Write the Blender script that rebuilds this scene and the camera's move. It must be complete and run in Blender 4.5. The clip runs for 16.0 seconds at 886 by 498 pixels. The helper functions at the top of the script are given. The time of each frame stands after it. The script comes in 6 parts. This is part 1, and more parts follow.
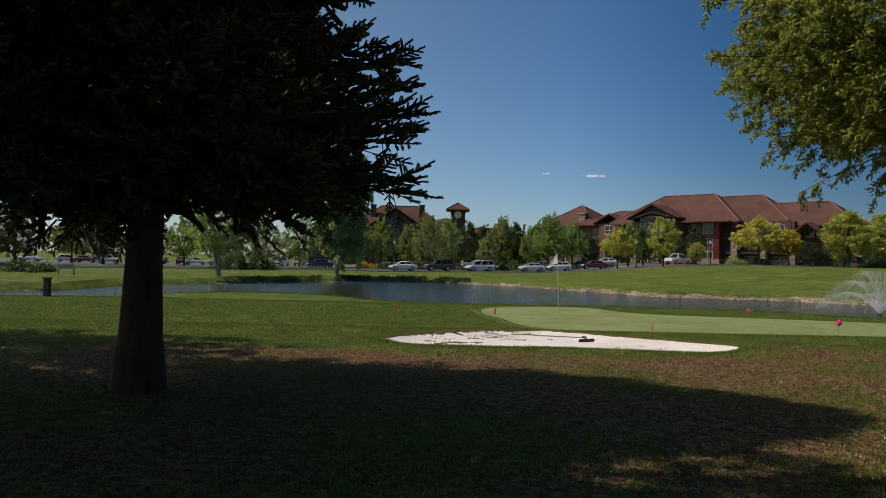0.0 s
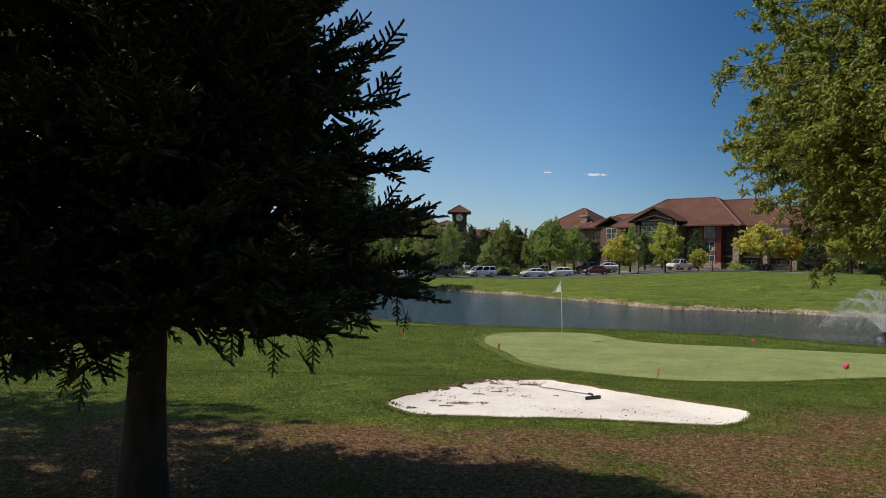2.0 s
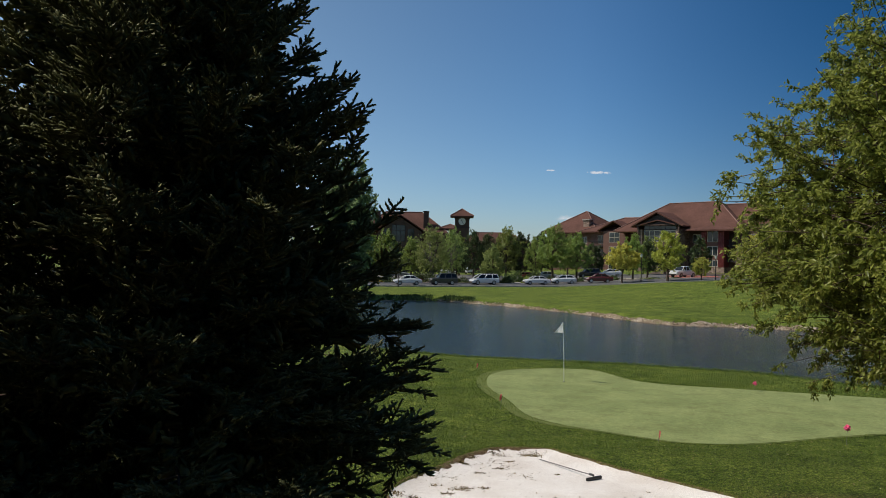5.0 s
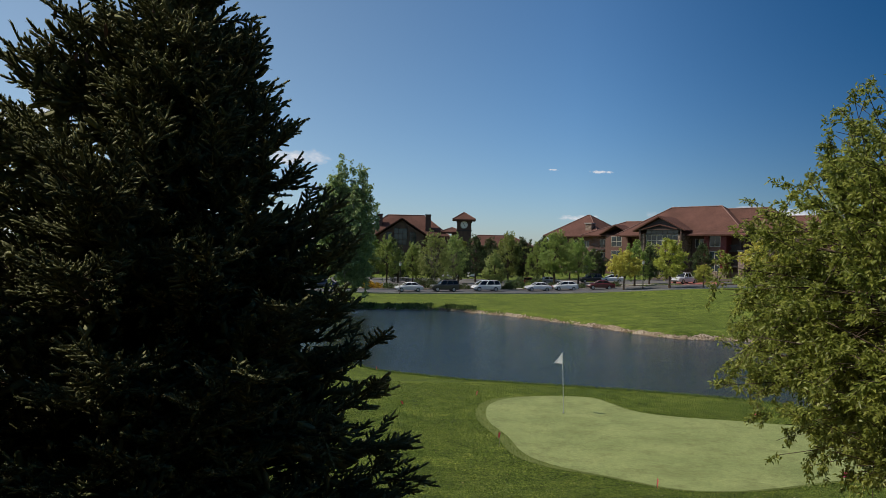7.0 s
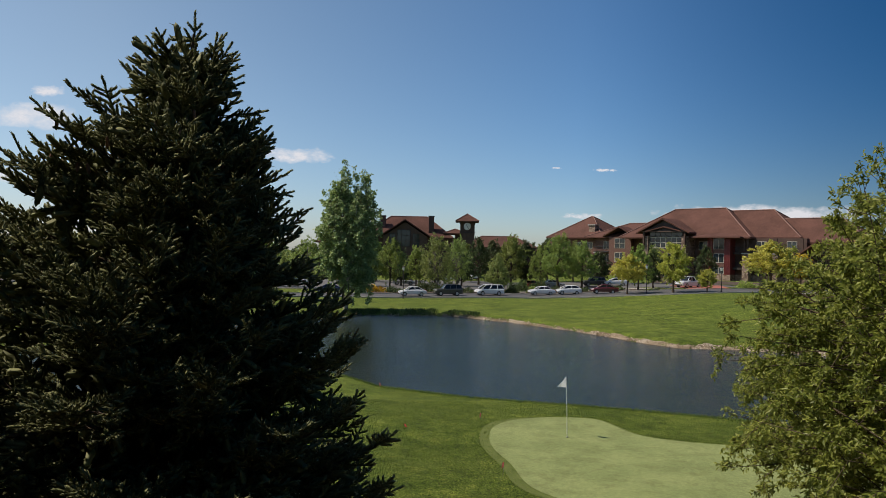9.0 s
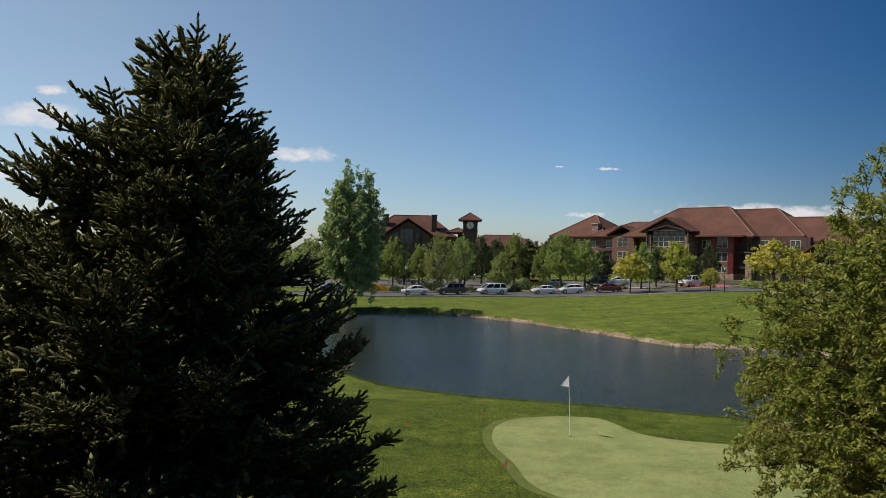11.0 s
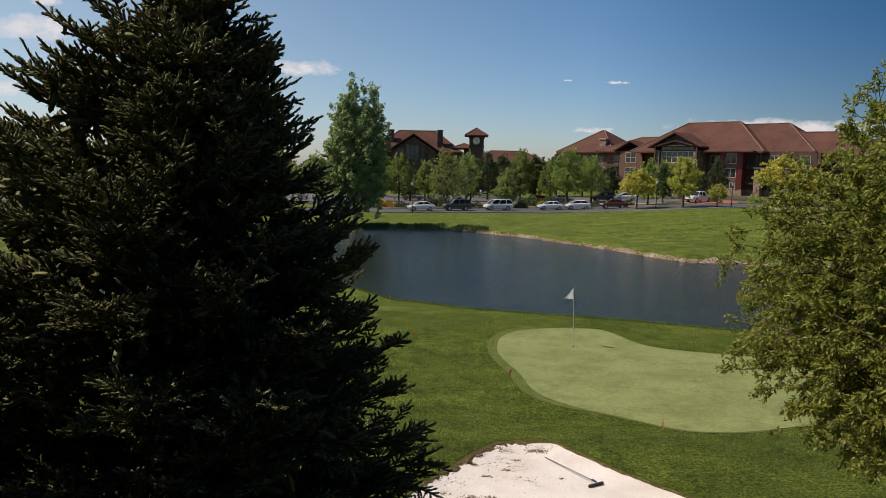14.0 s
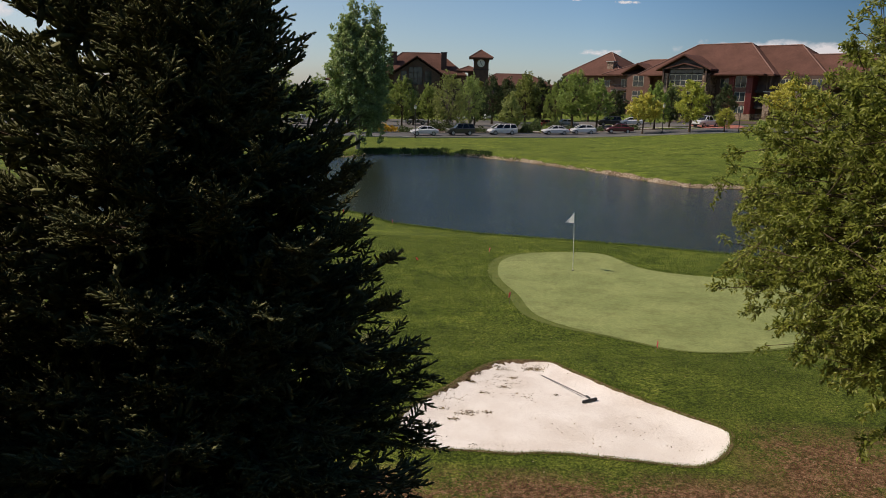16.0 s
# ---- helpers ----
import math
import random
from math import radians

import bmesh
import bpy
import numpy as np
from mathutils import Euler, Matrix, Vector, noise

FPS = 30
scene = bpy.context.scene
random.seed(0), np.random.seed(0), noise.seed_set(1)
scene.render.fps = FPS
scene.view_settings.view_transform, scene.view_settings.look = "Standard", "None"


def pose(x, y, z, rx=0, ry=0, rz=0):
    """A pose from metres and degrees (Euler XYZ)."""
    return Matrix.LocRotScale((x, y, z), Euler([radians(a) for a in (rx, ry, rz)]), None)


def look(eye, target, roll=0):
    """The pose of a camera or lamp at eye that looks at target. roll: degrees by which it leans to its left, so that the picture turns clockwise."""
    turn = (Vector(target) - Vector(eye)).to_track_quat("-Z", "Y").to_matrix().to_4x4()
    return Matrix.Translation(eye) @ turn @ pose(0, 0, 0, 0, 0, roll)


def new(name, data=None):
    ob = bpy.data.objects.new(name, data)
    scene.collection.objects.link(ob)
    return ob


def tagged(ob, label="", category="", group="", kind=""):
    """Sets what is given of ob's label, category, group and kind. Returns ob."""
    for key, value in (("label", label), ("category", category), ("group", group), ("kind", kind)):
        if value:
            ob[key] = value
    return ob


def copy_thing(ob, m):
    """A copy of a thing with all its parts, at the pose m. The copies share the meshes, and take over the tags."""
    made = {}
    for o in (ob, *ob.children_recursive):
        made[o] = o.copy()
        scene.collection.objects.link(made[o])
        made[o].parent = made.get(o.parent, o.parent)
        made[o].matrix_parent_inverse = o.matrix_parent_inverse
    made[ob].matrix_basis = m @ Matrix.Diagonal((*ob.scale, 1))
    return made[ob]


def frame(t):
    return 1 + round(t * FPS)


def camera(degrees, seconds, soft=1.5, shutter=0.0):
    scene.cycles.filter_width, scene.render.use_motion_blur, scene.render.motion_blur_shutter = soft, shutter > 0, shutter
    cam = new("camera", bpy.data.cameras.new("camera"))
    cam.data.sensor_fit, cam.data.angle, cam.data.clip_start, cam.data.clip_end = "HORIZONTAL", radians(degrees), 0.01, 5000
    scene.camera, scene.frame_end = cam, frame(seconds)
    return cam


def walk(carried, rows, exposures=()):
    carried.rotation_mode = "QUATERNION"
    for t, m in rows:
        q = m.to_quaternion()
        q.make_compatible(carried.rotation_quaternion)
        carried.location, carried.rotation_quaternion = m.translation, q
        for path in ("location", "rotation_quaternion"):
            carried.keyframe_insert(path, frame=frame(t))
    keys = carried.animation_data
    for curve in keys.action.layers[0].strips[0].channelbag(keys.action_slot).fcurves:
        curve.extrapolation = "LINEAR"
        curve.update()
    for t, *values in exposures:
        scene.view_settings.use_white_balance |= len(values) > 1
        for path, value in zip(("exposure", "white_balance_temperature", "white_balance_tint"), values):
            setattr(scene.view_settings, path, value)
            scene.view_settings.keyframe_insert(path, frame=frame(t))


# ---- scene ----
cam = camera(64.0, 16.0, soft=0.7)
# seconds, place, then tilt above the level, lean and turn to the left in degrees
PATH = [
    (0, -0.000, 0.000, 1.820, 0.792, 1.21, 0.000),
    (0.5, -0.029, 0.007, 2.081, 0.760, 1.21, 0.004),
    (1, -0.056, 0.048, 2.343, 0.737, 1.23, 0.021),
    (1.5, -0.082, 0.091, 2.601, 0.720, 1.20, 0.046),
    (2, -0.091, 0.112, 2.863, 0.668, 1.23, 0.094),
    (2.5, -0.129, 0.121, 3.111, 0.612, 1.22, 0.119),
    (3, -0.168, 0.111, 3.365, 0.584, 1.19, 0.160),
    (5.5, -0.074, 0.035, 4.670, 0.469, 1.18, 0.364),
    (6, -0.059, 0.042, 4.963, 0.450, 1.21, 0.411),
    (6.5, -0.036, 0.052, 5.224, 0.444, 1.20, 0.459),
    (7, -0.006, 0.061, 5.496, 0.418, 1.21, 0.513),
    (7.5, 0.023, 0.058, 5.781, 0.373, 1.20, 0.570),
    (8, 0.014, 0.080, 6.064, 0.313, 1.22, 0.646),
    (8.5, -0.018, 0.107, 6.311, 0.254, 1.21, 0.705),
    (9, -0.035, 0.107, 6.397, 0.257, 1.20, 0.768),
    (11.5, -0.029, 0.086, 6.414, 0.057, 1.20, 1.056),
    (12, -0.030, 0.074, 6.387, -0.696, 1.19, 1.110),
    (12.5, -0.045, 0.066, 6.355, -2.090, 1.20, 1.177),
    (13, -0.063, 0.051, 6.335, -3.600, 1.17, 1.224),
    (13.5, -0.066, 0.031, 6.309, -5.086, 1.19, 1.279),
    (14, -0.043, 0.007, 6.330, -6.591, 1.17, 1.339),
    (14.5, -0.017, -0.026, 6.293, -8.057, 1.16, 1.391),
    (15, 0.002, -0.054, 6.291, -9.573, 1.18, 1.428),
    (15.5, 0.025, -0.072, 6.282, -11.074, 1.19, 1.474),
    (16, 0.058, -0.088, 6.275, -12.576, 1.22, 1.539),
]
walk(cam, [(t, pose(x, y, z, 90 + tilt, 0, turn) @ pose(0, 0, 0, 0, 0, lean)) for t, x, y, z, tilt, lean, turn in PATH],
     [(0, -0.3, 6850, 14), (2.5, 0, 6700, 12), (5.5, -0.16, 6550, 11), (9, 0, 6850, 14), (12, 0, 7000, 15), (16, -0.12, 7250, 18)])

# ---- light ----
SUN_TRAVEL = Vector((1.38, -0.11, -1.85)).normalized()
world = bpy.data.worlds.new("World")
scene.world = world
world.use_nodes = True
wn = world.node_tree.nodes
wl = world.node_tree.links
sky = wn.new("ShaderNodeTexSky")
sky.sky_type = "NISHITA"
sky.sun_disc = False
sky.sun_elevation = radians(53)
sky.sun_rotation = radians(-85.5)
sky.altitude = 1600
sky.air_density = 1.0
sky.dust_density = 2.5
sky.ozone_density = 5.0
wn["Background"].inputs["Strength"].default_value = 0.114
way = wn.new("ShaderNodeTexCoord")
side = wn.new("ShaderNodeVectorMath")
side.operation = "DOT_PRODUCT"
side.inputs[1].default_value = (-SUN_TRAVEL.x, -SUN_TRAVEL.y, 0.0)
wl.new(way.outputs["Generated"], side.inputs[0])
# gradient painted over the sky texture: paler and brighter towards the sun's side, deeper and bluer away from it
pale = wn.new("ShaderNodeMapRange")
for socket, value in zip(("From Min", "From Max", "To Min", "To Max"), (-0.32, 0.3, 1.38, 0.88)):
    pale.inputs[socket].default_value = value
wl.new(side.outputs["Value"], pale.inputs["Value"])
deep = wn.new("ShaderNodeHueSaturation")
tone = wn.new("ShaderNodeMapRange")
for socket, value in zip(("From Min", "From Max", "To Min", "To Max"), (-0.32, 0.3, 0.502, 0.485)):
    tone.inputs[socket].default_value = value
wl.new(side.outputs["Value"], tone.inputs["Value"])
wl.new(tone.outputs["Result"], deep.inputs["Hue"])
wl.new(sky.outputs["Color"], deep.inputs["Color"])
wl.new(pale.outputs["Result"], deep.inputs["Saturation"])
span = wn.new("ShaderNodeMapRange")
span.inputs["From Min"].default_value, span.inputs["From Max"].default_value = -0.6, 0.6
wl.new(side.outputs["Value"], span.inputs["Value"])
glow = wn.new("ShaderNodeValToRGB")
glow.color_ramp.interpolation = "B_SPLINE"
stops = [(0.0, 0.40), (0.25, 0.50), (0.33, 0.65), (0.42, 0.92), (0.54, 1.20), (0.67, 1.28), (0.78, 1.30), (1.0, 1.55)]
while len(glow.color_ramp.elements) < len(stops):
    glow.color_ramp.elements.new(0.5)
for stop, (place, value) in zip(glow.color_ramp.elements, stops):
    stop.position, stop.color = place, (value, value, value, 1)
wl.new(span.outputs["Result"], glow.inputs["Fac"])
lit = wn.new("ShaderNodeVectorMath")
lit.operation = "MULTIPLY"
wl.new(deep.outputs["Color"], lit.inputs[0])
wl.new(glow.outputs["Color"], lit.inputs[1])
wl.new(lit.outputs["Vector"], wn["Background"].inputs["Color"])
sun = new("sun", bpy.data.lights.new("sun", "SUN"))
sun.data.energy = 4.2
sun.data.angle = radians(0.53)
sun.data.color = (1.0, 0.94, 0.84)
sun.matrix_world = look((0, 0, 60), Vector((0, 0, 60)) + SUN_TRAVEL)
scene.view_settings.exposure = 0.0


# ---- materials ----
class Mat:
    """A short way to write node materials."""

    def __init__(self, name, rough=0.8, metal=0.0, spec=0.5):
        self.m = bpy.data.materials.new(name)
        self.m.use_nodes = True
        self.n = self.m.node_tree.nodes
        self.l = self.m.node_tree.links
        self.b = self.n["Principled BSDF"]
        self.out = self.n["Material Output"]
        self.b.inputs["Roughness"].default_value = rough
        self.b.inputs["Metallic"].default_value = metal
        self.b.inputs["Specular IOR Level"].default_value = spec
        self.co = None

    def coords(self, kind="Object"):
        if self.co is None:
            self.co = self.n.new("ShaderNodeTexCoord")
        return self.co.outputs[kind]

    def position(self):
        g = self.n.new("ShaderNodeNewGeometry")
        return g.outputs["Position"]

    def noise(self, scale, detail=4.0, rough=0.6, vec=None, stretch=None):
        t = self.n.new("ShaderNodeTexNoise")
        t.inputs["Scale"].default_value = scale
        t.inputs["Detail"].default_value = detail
        t.inputs["Roughness"].default_value = rough
        v = vec if vec is not None else self.position()
        if stretch:
            mp = self.n.new("ShaderNodeMapping")
            mp.inputs["Scale"].default_value = stretch
            self.l.new(v, mp.inputs["Vector"])
            v = mp.outputs["Vector"]
        self.l.new(v, t.inputs["Vector"])
        return t.outputs["Fac"]

    def ramp(self, fac, stops):
        r = self.n.new("ShaderNodeValToRGB")
        e = r.color_ramp.elements
        while len(e) < len(stops):
            e.new(0.5)
        for el, (p, c) in zip(e, stops):
            el.position = p
            el.color = (*c, 1) if len(c) == 3 else c
        self.l.new(fac, r.inputs["Fac"])
        return r.outputs["Color"]

    def mix(self, fac, a, b, mode="MIX"):
        x = self.n.new("ShaderNodeMix")
        x.data_type = "RGBA"
        x.blend_type = mode
        for sock, val in ((x.inputs["Factor"], fac), (x.inputs["A"], a), (x.inputs["B"], b)):
            if isinstance(val, (int, float)):
                sock.default_value = val
            elif isinstance(val, tuple):
                sock.default_value = (*val, 1)
            else:
                self.l.new(val, sock)
        return x.outputs["Result"]

    def math(self, op, a, b=None, clamp=False):
        x = self.n.new("ShaderNodeMath")
        x.operation = op
        x.use_clamp = clamp
        for sock, val in zip(x.inputs, (a, b)):
            if val is None:
                continue
            if isinstance(val, (int, float)):
                sock.default_value = val
            else:
                self.l.new(val, sock)
        return x.outputs["Value"]

    def random(self, kind="object"):
        if kind == "object":
            return self.n.new("ShaderNodeObjectInfo").outputs["Random"]
        return self.n.new("ShaderNodeNewGeometry").outputs["Random Per Island"]

    def color(self, c):
        if isinstance(c, tuple):
            self.b.inputs["Base Color"].default_value = (*c, 1)
        else:
            self.l.new(c, self.b.inputs["Base Color"])
        return self

    def bump(self, height, strength=0.5, distance=0.02):
        x = self.n.new("ShaderNodeBump")
        x.inputs["Strength"].default_value = strength
        x.inputs["Distance"].default_value = distance
        self.l.new(height, x.inputs["Height"])
        self.l.new(x.outputs["Normal"], self.b.inputs["Normal"])
        return self

    def rough(self, v):
        self.l.new(v, self.b.inputs["Roughness"])
        return self


def plain(name, c, rough=0.7, metal=0.0, vary=0.12, scale=6.0, spec=0.5):
    """A surface of one colour with some grain and stains."""
    m = Mat(name, rough, metal, spec)
    f = m.noise(scale, 5)
    a = tuple(x * (1 - vary) for x in c)
    b = tuple(min(1, x * (1 + vary)) for x in c)
    m.color(m.ramp(f, [(0.3, a), (0.7, b)]))
    return m.m


def lawn_material():
    m = Mat("lawn", 0.9, 0, 0.15)
    p = m.position()
    sep = m.n.new("ShaderNodeSeparateXYZ")
    m.l.new(p, sep.inputs[0])
    big = m.noise(0.22, 5, 0.65)
    mid = m.noise(1.3, 6, 0.7)
    fine = m.noise(24, 5, 0.8)
    blades = m.noise(95, 3, 0.8)
    tuft = m.noise(6.5, 5, 0.75)
    streak = m.noise(0.5, 5, 0.7, stretch=(0.5, 1.0, 1))
    base = m.ramp(m.math("ADD", m.math("MULTIPLY", mid, 0.55), m.math("MULTIPLY", tuft, 0.45)), [(0.41, (0.060, 0.091, 0.012)), (0.5, (0.132, 0.186, 0.025)), (0.59, (0.224, 0.262, 0.048))])
    base = m.mix(m.ramp(big, [(0.38, (0, 0, 0)), (0.68, (0.6, 0.6, 0.6))]), base, (0.15, 0.183, 0.034))
    base = m.mix(1.0, base, m.ramp(streak, [(0.4, (0.76, 0.8, 0.72)), (0.6, (1.22, 1.18, 1.2))]), "MULTIPLY")
    # bare earth and dry thatch in front of the bunker and to the east of it
    earth = m.ramp(m.noise(14, 5, 0.7), [(0.4, (0.12, 0.058, 0.032)), (0.5, (0.27, 0.138, 0.080)), (0.62, (0.44, 0.26, 0.17))])
    near = m.math("SUBTRACT", 1.0, m.math("DIVIDE", m.math("SUBTRACT", sep.outputs[1], 9.55), 0.6, True), True)
    east = m.math("MULTIPLY", m.math("DIVIDE", m.math("SUBTRACT", sep.outputs[0], 4.3), 1.0, True),
                  m.math("SUBTRACT", 1.0, m.math("DIVIDE", m.math("SUBTRACT", sep.outputs[1], 11.0), 1.2, True), True), True)
    zone = m.math("MAXIMUM", near, east)
    worn = m.math("ADD", m.math("MULTIPLY", m.noise(0.75, 6, 0.72), 1.0), m.math("MULTIPLY", fine, 0.55))
    worn = m.ramp(worn, [(0.67, (0, 0, 0)), (0.77, (1, 1, 1))])
    spots = m.ramp(m.noise(0.5, 7, 0.75), [(0.66, (0, 0, 0)), (0.74, (0.7, 0.7, 0.7))])
    mask = m.mix(zone, m.math("MULTIPLY", spots, 0.35), worn)
    clod = m.noise(17, 3, 0.6)
    base = m.mix(1.0, base, m.ramp(clod, [(0.40, (0.42, 0.46, 0.40)), (0.52, (1.0, 1.0, 1.0)), (0.64, (1.5, 1.45, 1.4))]), "MULTIPLY")
    col = m.mix(mask, base, earth)
    col = m.mix(m.ramp(fine, [(0.41, (0.40, 0.40, 0.40)), (0.55, (1.0, 1.0, 1.0))]), (0.02, 0.03, 0.006), col, "MIX")
    m2 = m.mix(1.0, col, m.ramp(blades, [(0.4, (0.62, 0.66, 0.55)), (0.6, (1.55, 1.5, 1.45))]), "MULTIPLY")
    m.color(m2)
    h = m.math("ADD", fine, m.math("MULTIPLY", blades, 0.6))
    m.bump(h, 0.9, 0.05)
    return m.m


def green_material():
    m = Mat("putting_green", 0.85, 0, 0.2)
    big = m.noise(0.45, 5, 0.6)
    mid = m.noise(2.0, 6, 0.7)
    fine = m.noise(70, 3, 0.7)
    c = m.ramp(big, [(0.32, (0.170, 0.205, 0.075)), (0.52, (0.225, 0.262, 0.100)), (0.72, (0.265, 0.295, 0.118))])
    c = m.mix(m.ramp(mid, [(0.5, (0, 0, 0)), (0.8, (0.4, 0.4, 0.4))]), c, (0.19, 0.195, 0.075))
    c = m.mix(1.0, c, m.ramp(fine, [(0.4, (0.75, 0.77, 0.72)), (0.6, (1.25, 1.23, 1.2))]), "MULTIPLY")
    blot = m.noise(1.0, 8, 0.75)
    c = m.mix(m.ramp(blot, [(0.47, (0, 0, 0)), (0.64, (0.55, 0.55, 0.55))]), c, (0.135, 0.15, 0.052))
    grain = m.noise(11, 6, 0.8)
    c = m.mix(1.0, c, m.ramp(grain, [(0.4, (0.85, 0.86, 0.84)), (0.6, (1.14, 1.13, 1.1))]), "MULTIPLY")
    m.color(c).bump(m.math("ADD", fine, grain), 0.5, 0.012)
    return m.m


def sand_material():
    m = Mat("sand", 0.9, 0, 0.2)
    big = m.noise(0.9, 5, 0.6)
    fine = m.noise(60, 5, 0.75)
    specks = m.noise(22, 4, 0.8)
    c = m.ramp(big, [(0.38, (0.71, 0.645, 0.58)), (0.62, (0.84, 0.795, 0.74))])
    c = m.mix(m.ramp(specks, [(0.60, (0, 0, 0)), (0.70, (0.7, 0.7, 0.7))]), c, (0.36, 0.27, 0.19))
    c = m.mix(1.0, c, m.ramp(fine, [(0.4, (0.80, 0.79, 0.78)), (0.6, (1.14, 1.14, 1.14))]), "MULTIPLY")
    m.color(c).bump(m.math("ADD", m.math("MULTIPLY", big, 2.0), fine), 0.6, 0.02)
    return m.m


def water_material():
    m = Mat("pond_water", 0.1, 0, 0.27)
    m.b.inputs["IOR"].default_value = 1.33
    m.color(m.ramp(m.noise(0.12, 3), [(0.35, (0.014, 0.021, 0.017)), (0.65, (0.022, 0.030, 0.024))]))
    w = m.noise(6.0, 4, 0.6, stretch=(0.8, 1.4, 1))
    w2 = m.noise(0.35, 3, 0.6)
    m.bump(m.math("ADD", w, m.math("MULTIPLY", w2, 1.0)), 0.6, 0.06)
    return m.m


LAWN = lawn_material()
GREEN = green_material()
SAND = sand_material()
WATER = water_material()
ASPHALT = plain("asphalt", (0.085, 0.083, 0.08), 0.9, vary=0.25, scale=3)
CONCRETE = plain("concrete", (0.36, 0.33, 0.29), 0.85, vary=0.15, scale=2)
REDPAVE = plain("red_concrete", (0.33, 0.11, 0.075), 0.85, vary=0.18, scale=2)
STONE = plain("bank_stone", (0.33, 0.26, 0.19), 0.9, vary=0.35, scale=2.5)


# ---- the shape of the ground ----
FAR_SHORE = [(-400, 30), (-120, 36), (-60, 40), (-45, 42), (-31, 46), (-27, 50), (-27, 58), (-24, 62.5), (-20, 67.5), (-15, 74), (-10, 80.5), (-1.7, 82), (2, 79.6), (6, 76), (9.2, 72),
             (12.8, 66.7), (15, 62.7), (16.9, 58.9), (19.2, 57.5), (23, 57), (27.3, 55.4), (30, 53.4), (38, 50), (50, 47), (90, 44), (400, 40)]
NEAR_SHORE = [(-400, 16), (-60, 22), (-40, 24), (-18, 28.6), (-16.8, 31), (-16, 34.6), (-14.4, 37.6), (-12.1, 39.4), (-10, 40), (-8.4, 39.7), (-5.6, 37.8), (-3.5, 35.2), (-1, 33.9), (1.4, 32.7), (3.6, 31.8),
              (6, 30.9), (8, 30.0), (10, 29.15), (11.8, 28.4), (13.3, 27.2), (14.5, 26.0), (16, 25.2), (18, 24.3), (25, 22.5), (40, 21), (400, 19)]
BUNKER = [(-1.0, 11.65), (-0.76, 12.31), (-0.45, 12.85), (-0.12, 13.35), (0.41, 14.33), (0.93, 14.97), (1.33, 15.15), (1.84, 15.18), (2.15, 15.08), (2.52, 14.5), (2.99, 13.8), (3.45, 13.22), (3.88, 12.73), (4.29, 12.29),
          (4.68, 11.91), (4.88, 11.61), (4.82, 11.32), (4.59, 10.86), (4.23, 10.47), (3.92, 10.28), (3.58, 10.28), (3.16, 10.36), (2.72, 10.42), (2.28, 10.5), (1.84, 10.56), (1.38, 10.56), (0.92, 10.5), (0.46, 10.55), (-0.01, 10.56),
          (-0.38, 10.58), (-0.68, 10.83)]
PUTT = [(1.37, 24.5), (1.6, 26.2), (2.37, 27.36), (3.52, 27.9), (4.65, 28.08), (5.7, 27.82), (6.17, 26.88), (6.55, 25.86), (7.15, 25.2), (8.03, 24.8), (8.95, 24.55), (9.8, 24.38), (11.5, 23.9), (13.14, 23.47), (14.6, 23.0), (15.4, 21.8),
        (15.2, 20.2), (14.0, 19.2), (12.3, 18.6), (11.08, 18.3), (10.1, 18.0), (9.0, 17.6), (7.95, 17.1), (6.7, 16.68), (5.9, 16.66), (5.2, 16.92), (4.65, 17.4), (4.05, 17.85), (3.1, 18.5), (2.43, 19.25), (2.1, 20.1), (1.88, 21.6), (1.47, 23.2)]


def smooth_closed(pts, per=6):
    """A closed Catmull-Rom line through pts."""
    p = [Vector(q) for q in pts]
    n, out = len(p), []
    for i in range(n):
        a, b, c, d = p[i - 1], p[i], p[(i + 1) % n], p[(i + 2) % n]
        for k in range(per):
            t = k / per
            out.append(0.5 * (2 * b + (c - a) * t + (2 * a - 5 * b + 4 * c - d) * t * t + (3 * b - a - 3 * c + d) * t ** 3))
    return out


def edge_distance(px, py, poly):
    """Signed distance of points from a closed polygon, negative inside."""
    best = np.full(px.shape, 1e9)
    inside = np.zeros(px.shape, bool)
    n = len(poly)
    for i in range(n):
        (ax, ay), (bx, by) = poly[i], poly[(i + 1) % n]
        dx, dy = bx - ax, by - ay
        t = np.clip(((px - ax) * dx + (py - ay) * dy) / max(dx * dx + dy * dy, 1e-9), 0, 1)
        best = np.minimum(best, np.hypot(px - ax - t * dx, py - ay - t * dy))
        cross = (ay > py) != (by > py)
        with np.errstate(divide="ignore", invalid="ignore"):
            inside ^= cross & (px < ax + (py - ay) * dx / (dy if dy else 1e-12))
    return np.where(inside, -best, best)


def step(a, b, x):
    t = np.clip((x - a) / (b - a), 0, 1)
    return t * t * (3 - 2 * t)


WATER_Z = -0.95
NEAR_Y = [-50, 4, 8, 10, 10.6, 11.6, 12.8, 14.0, 15.0, 15.8, 16.7, 17.6, 18.5, 24, 28, 30, 33]
NEAR_Z = [0.72, 0.62, 0.57, 0.54, 0.53, 0.50, 0.465, 0.42, 0.36, 0.235, 0.09, 0.025, 0.01, 0.0, -0.01, -0.08, -0.3]
fx, fy = zip(*FAR_SHORE)
nx, ny = zip(*NEAR_SHORE)
bunker_line = [tuple(v) for v in smooth_closed(BUNKER, 4)]
putt_line = [tuple(v) for v in smooth_closed(PUTT, 6)]


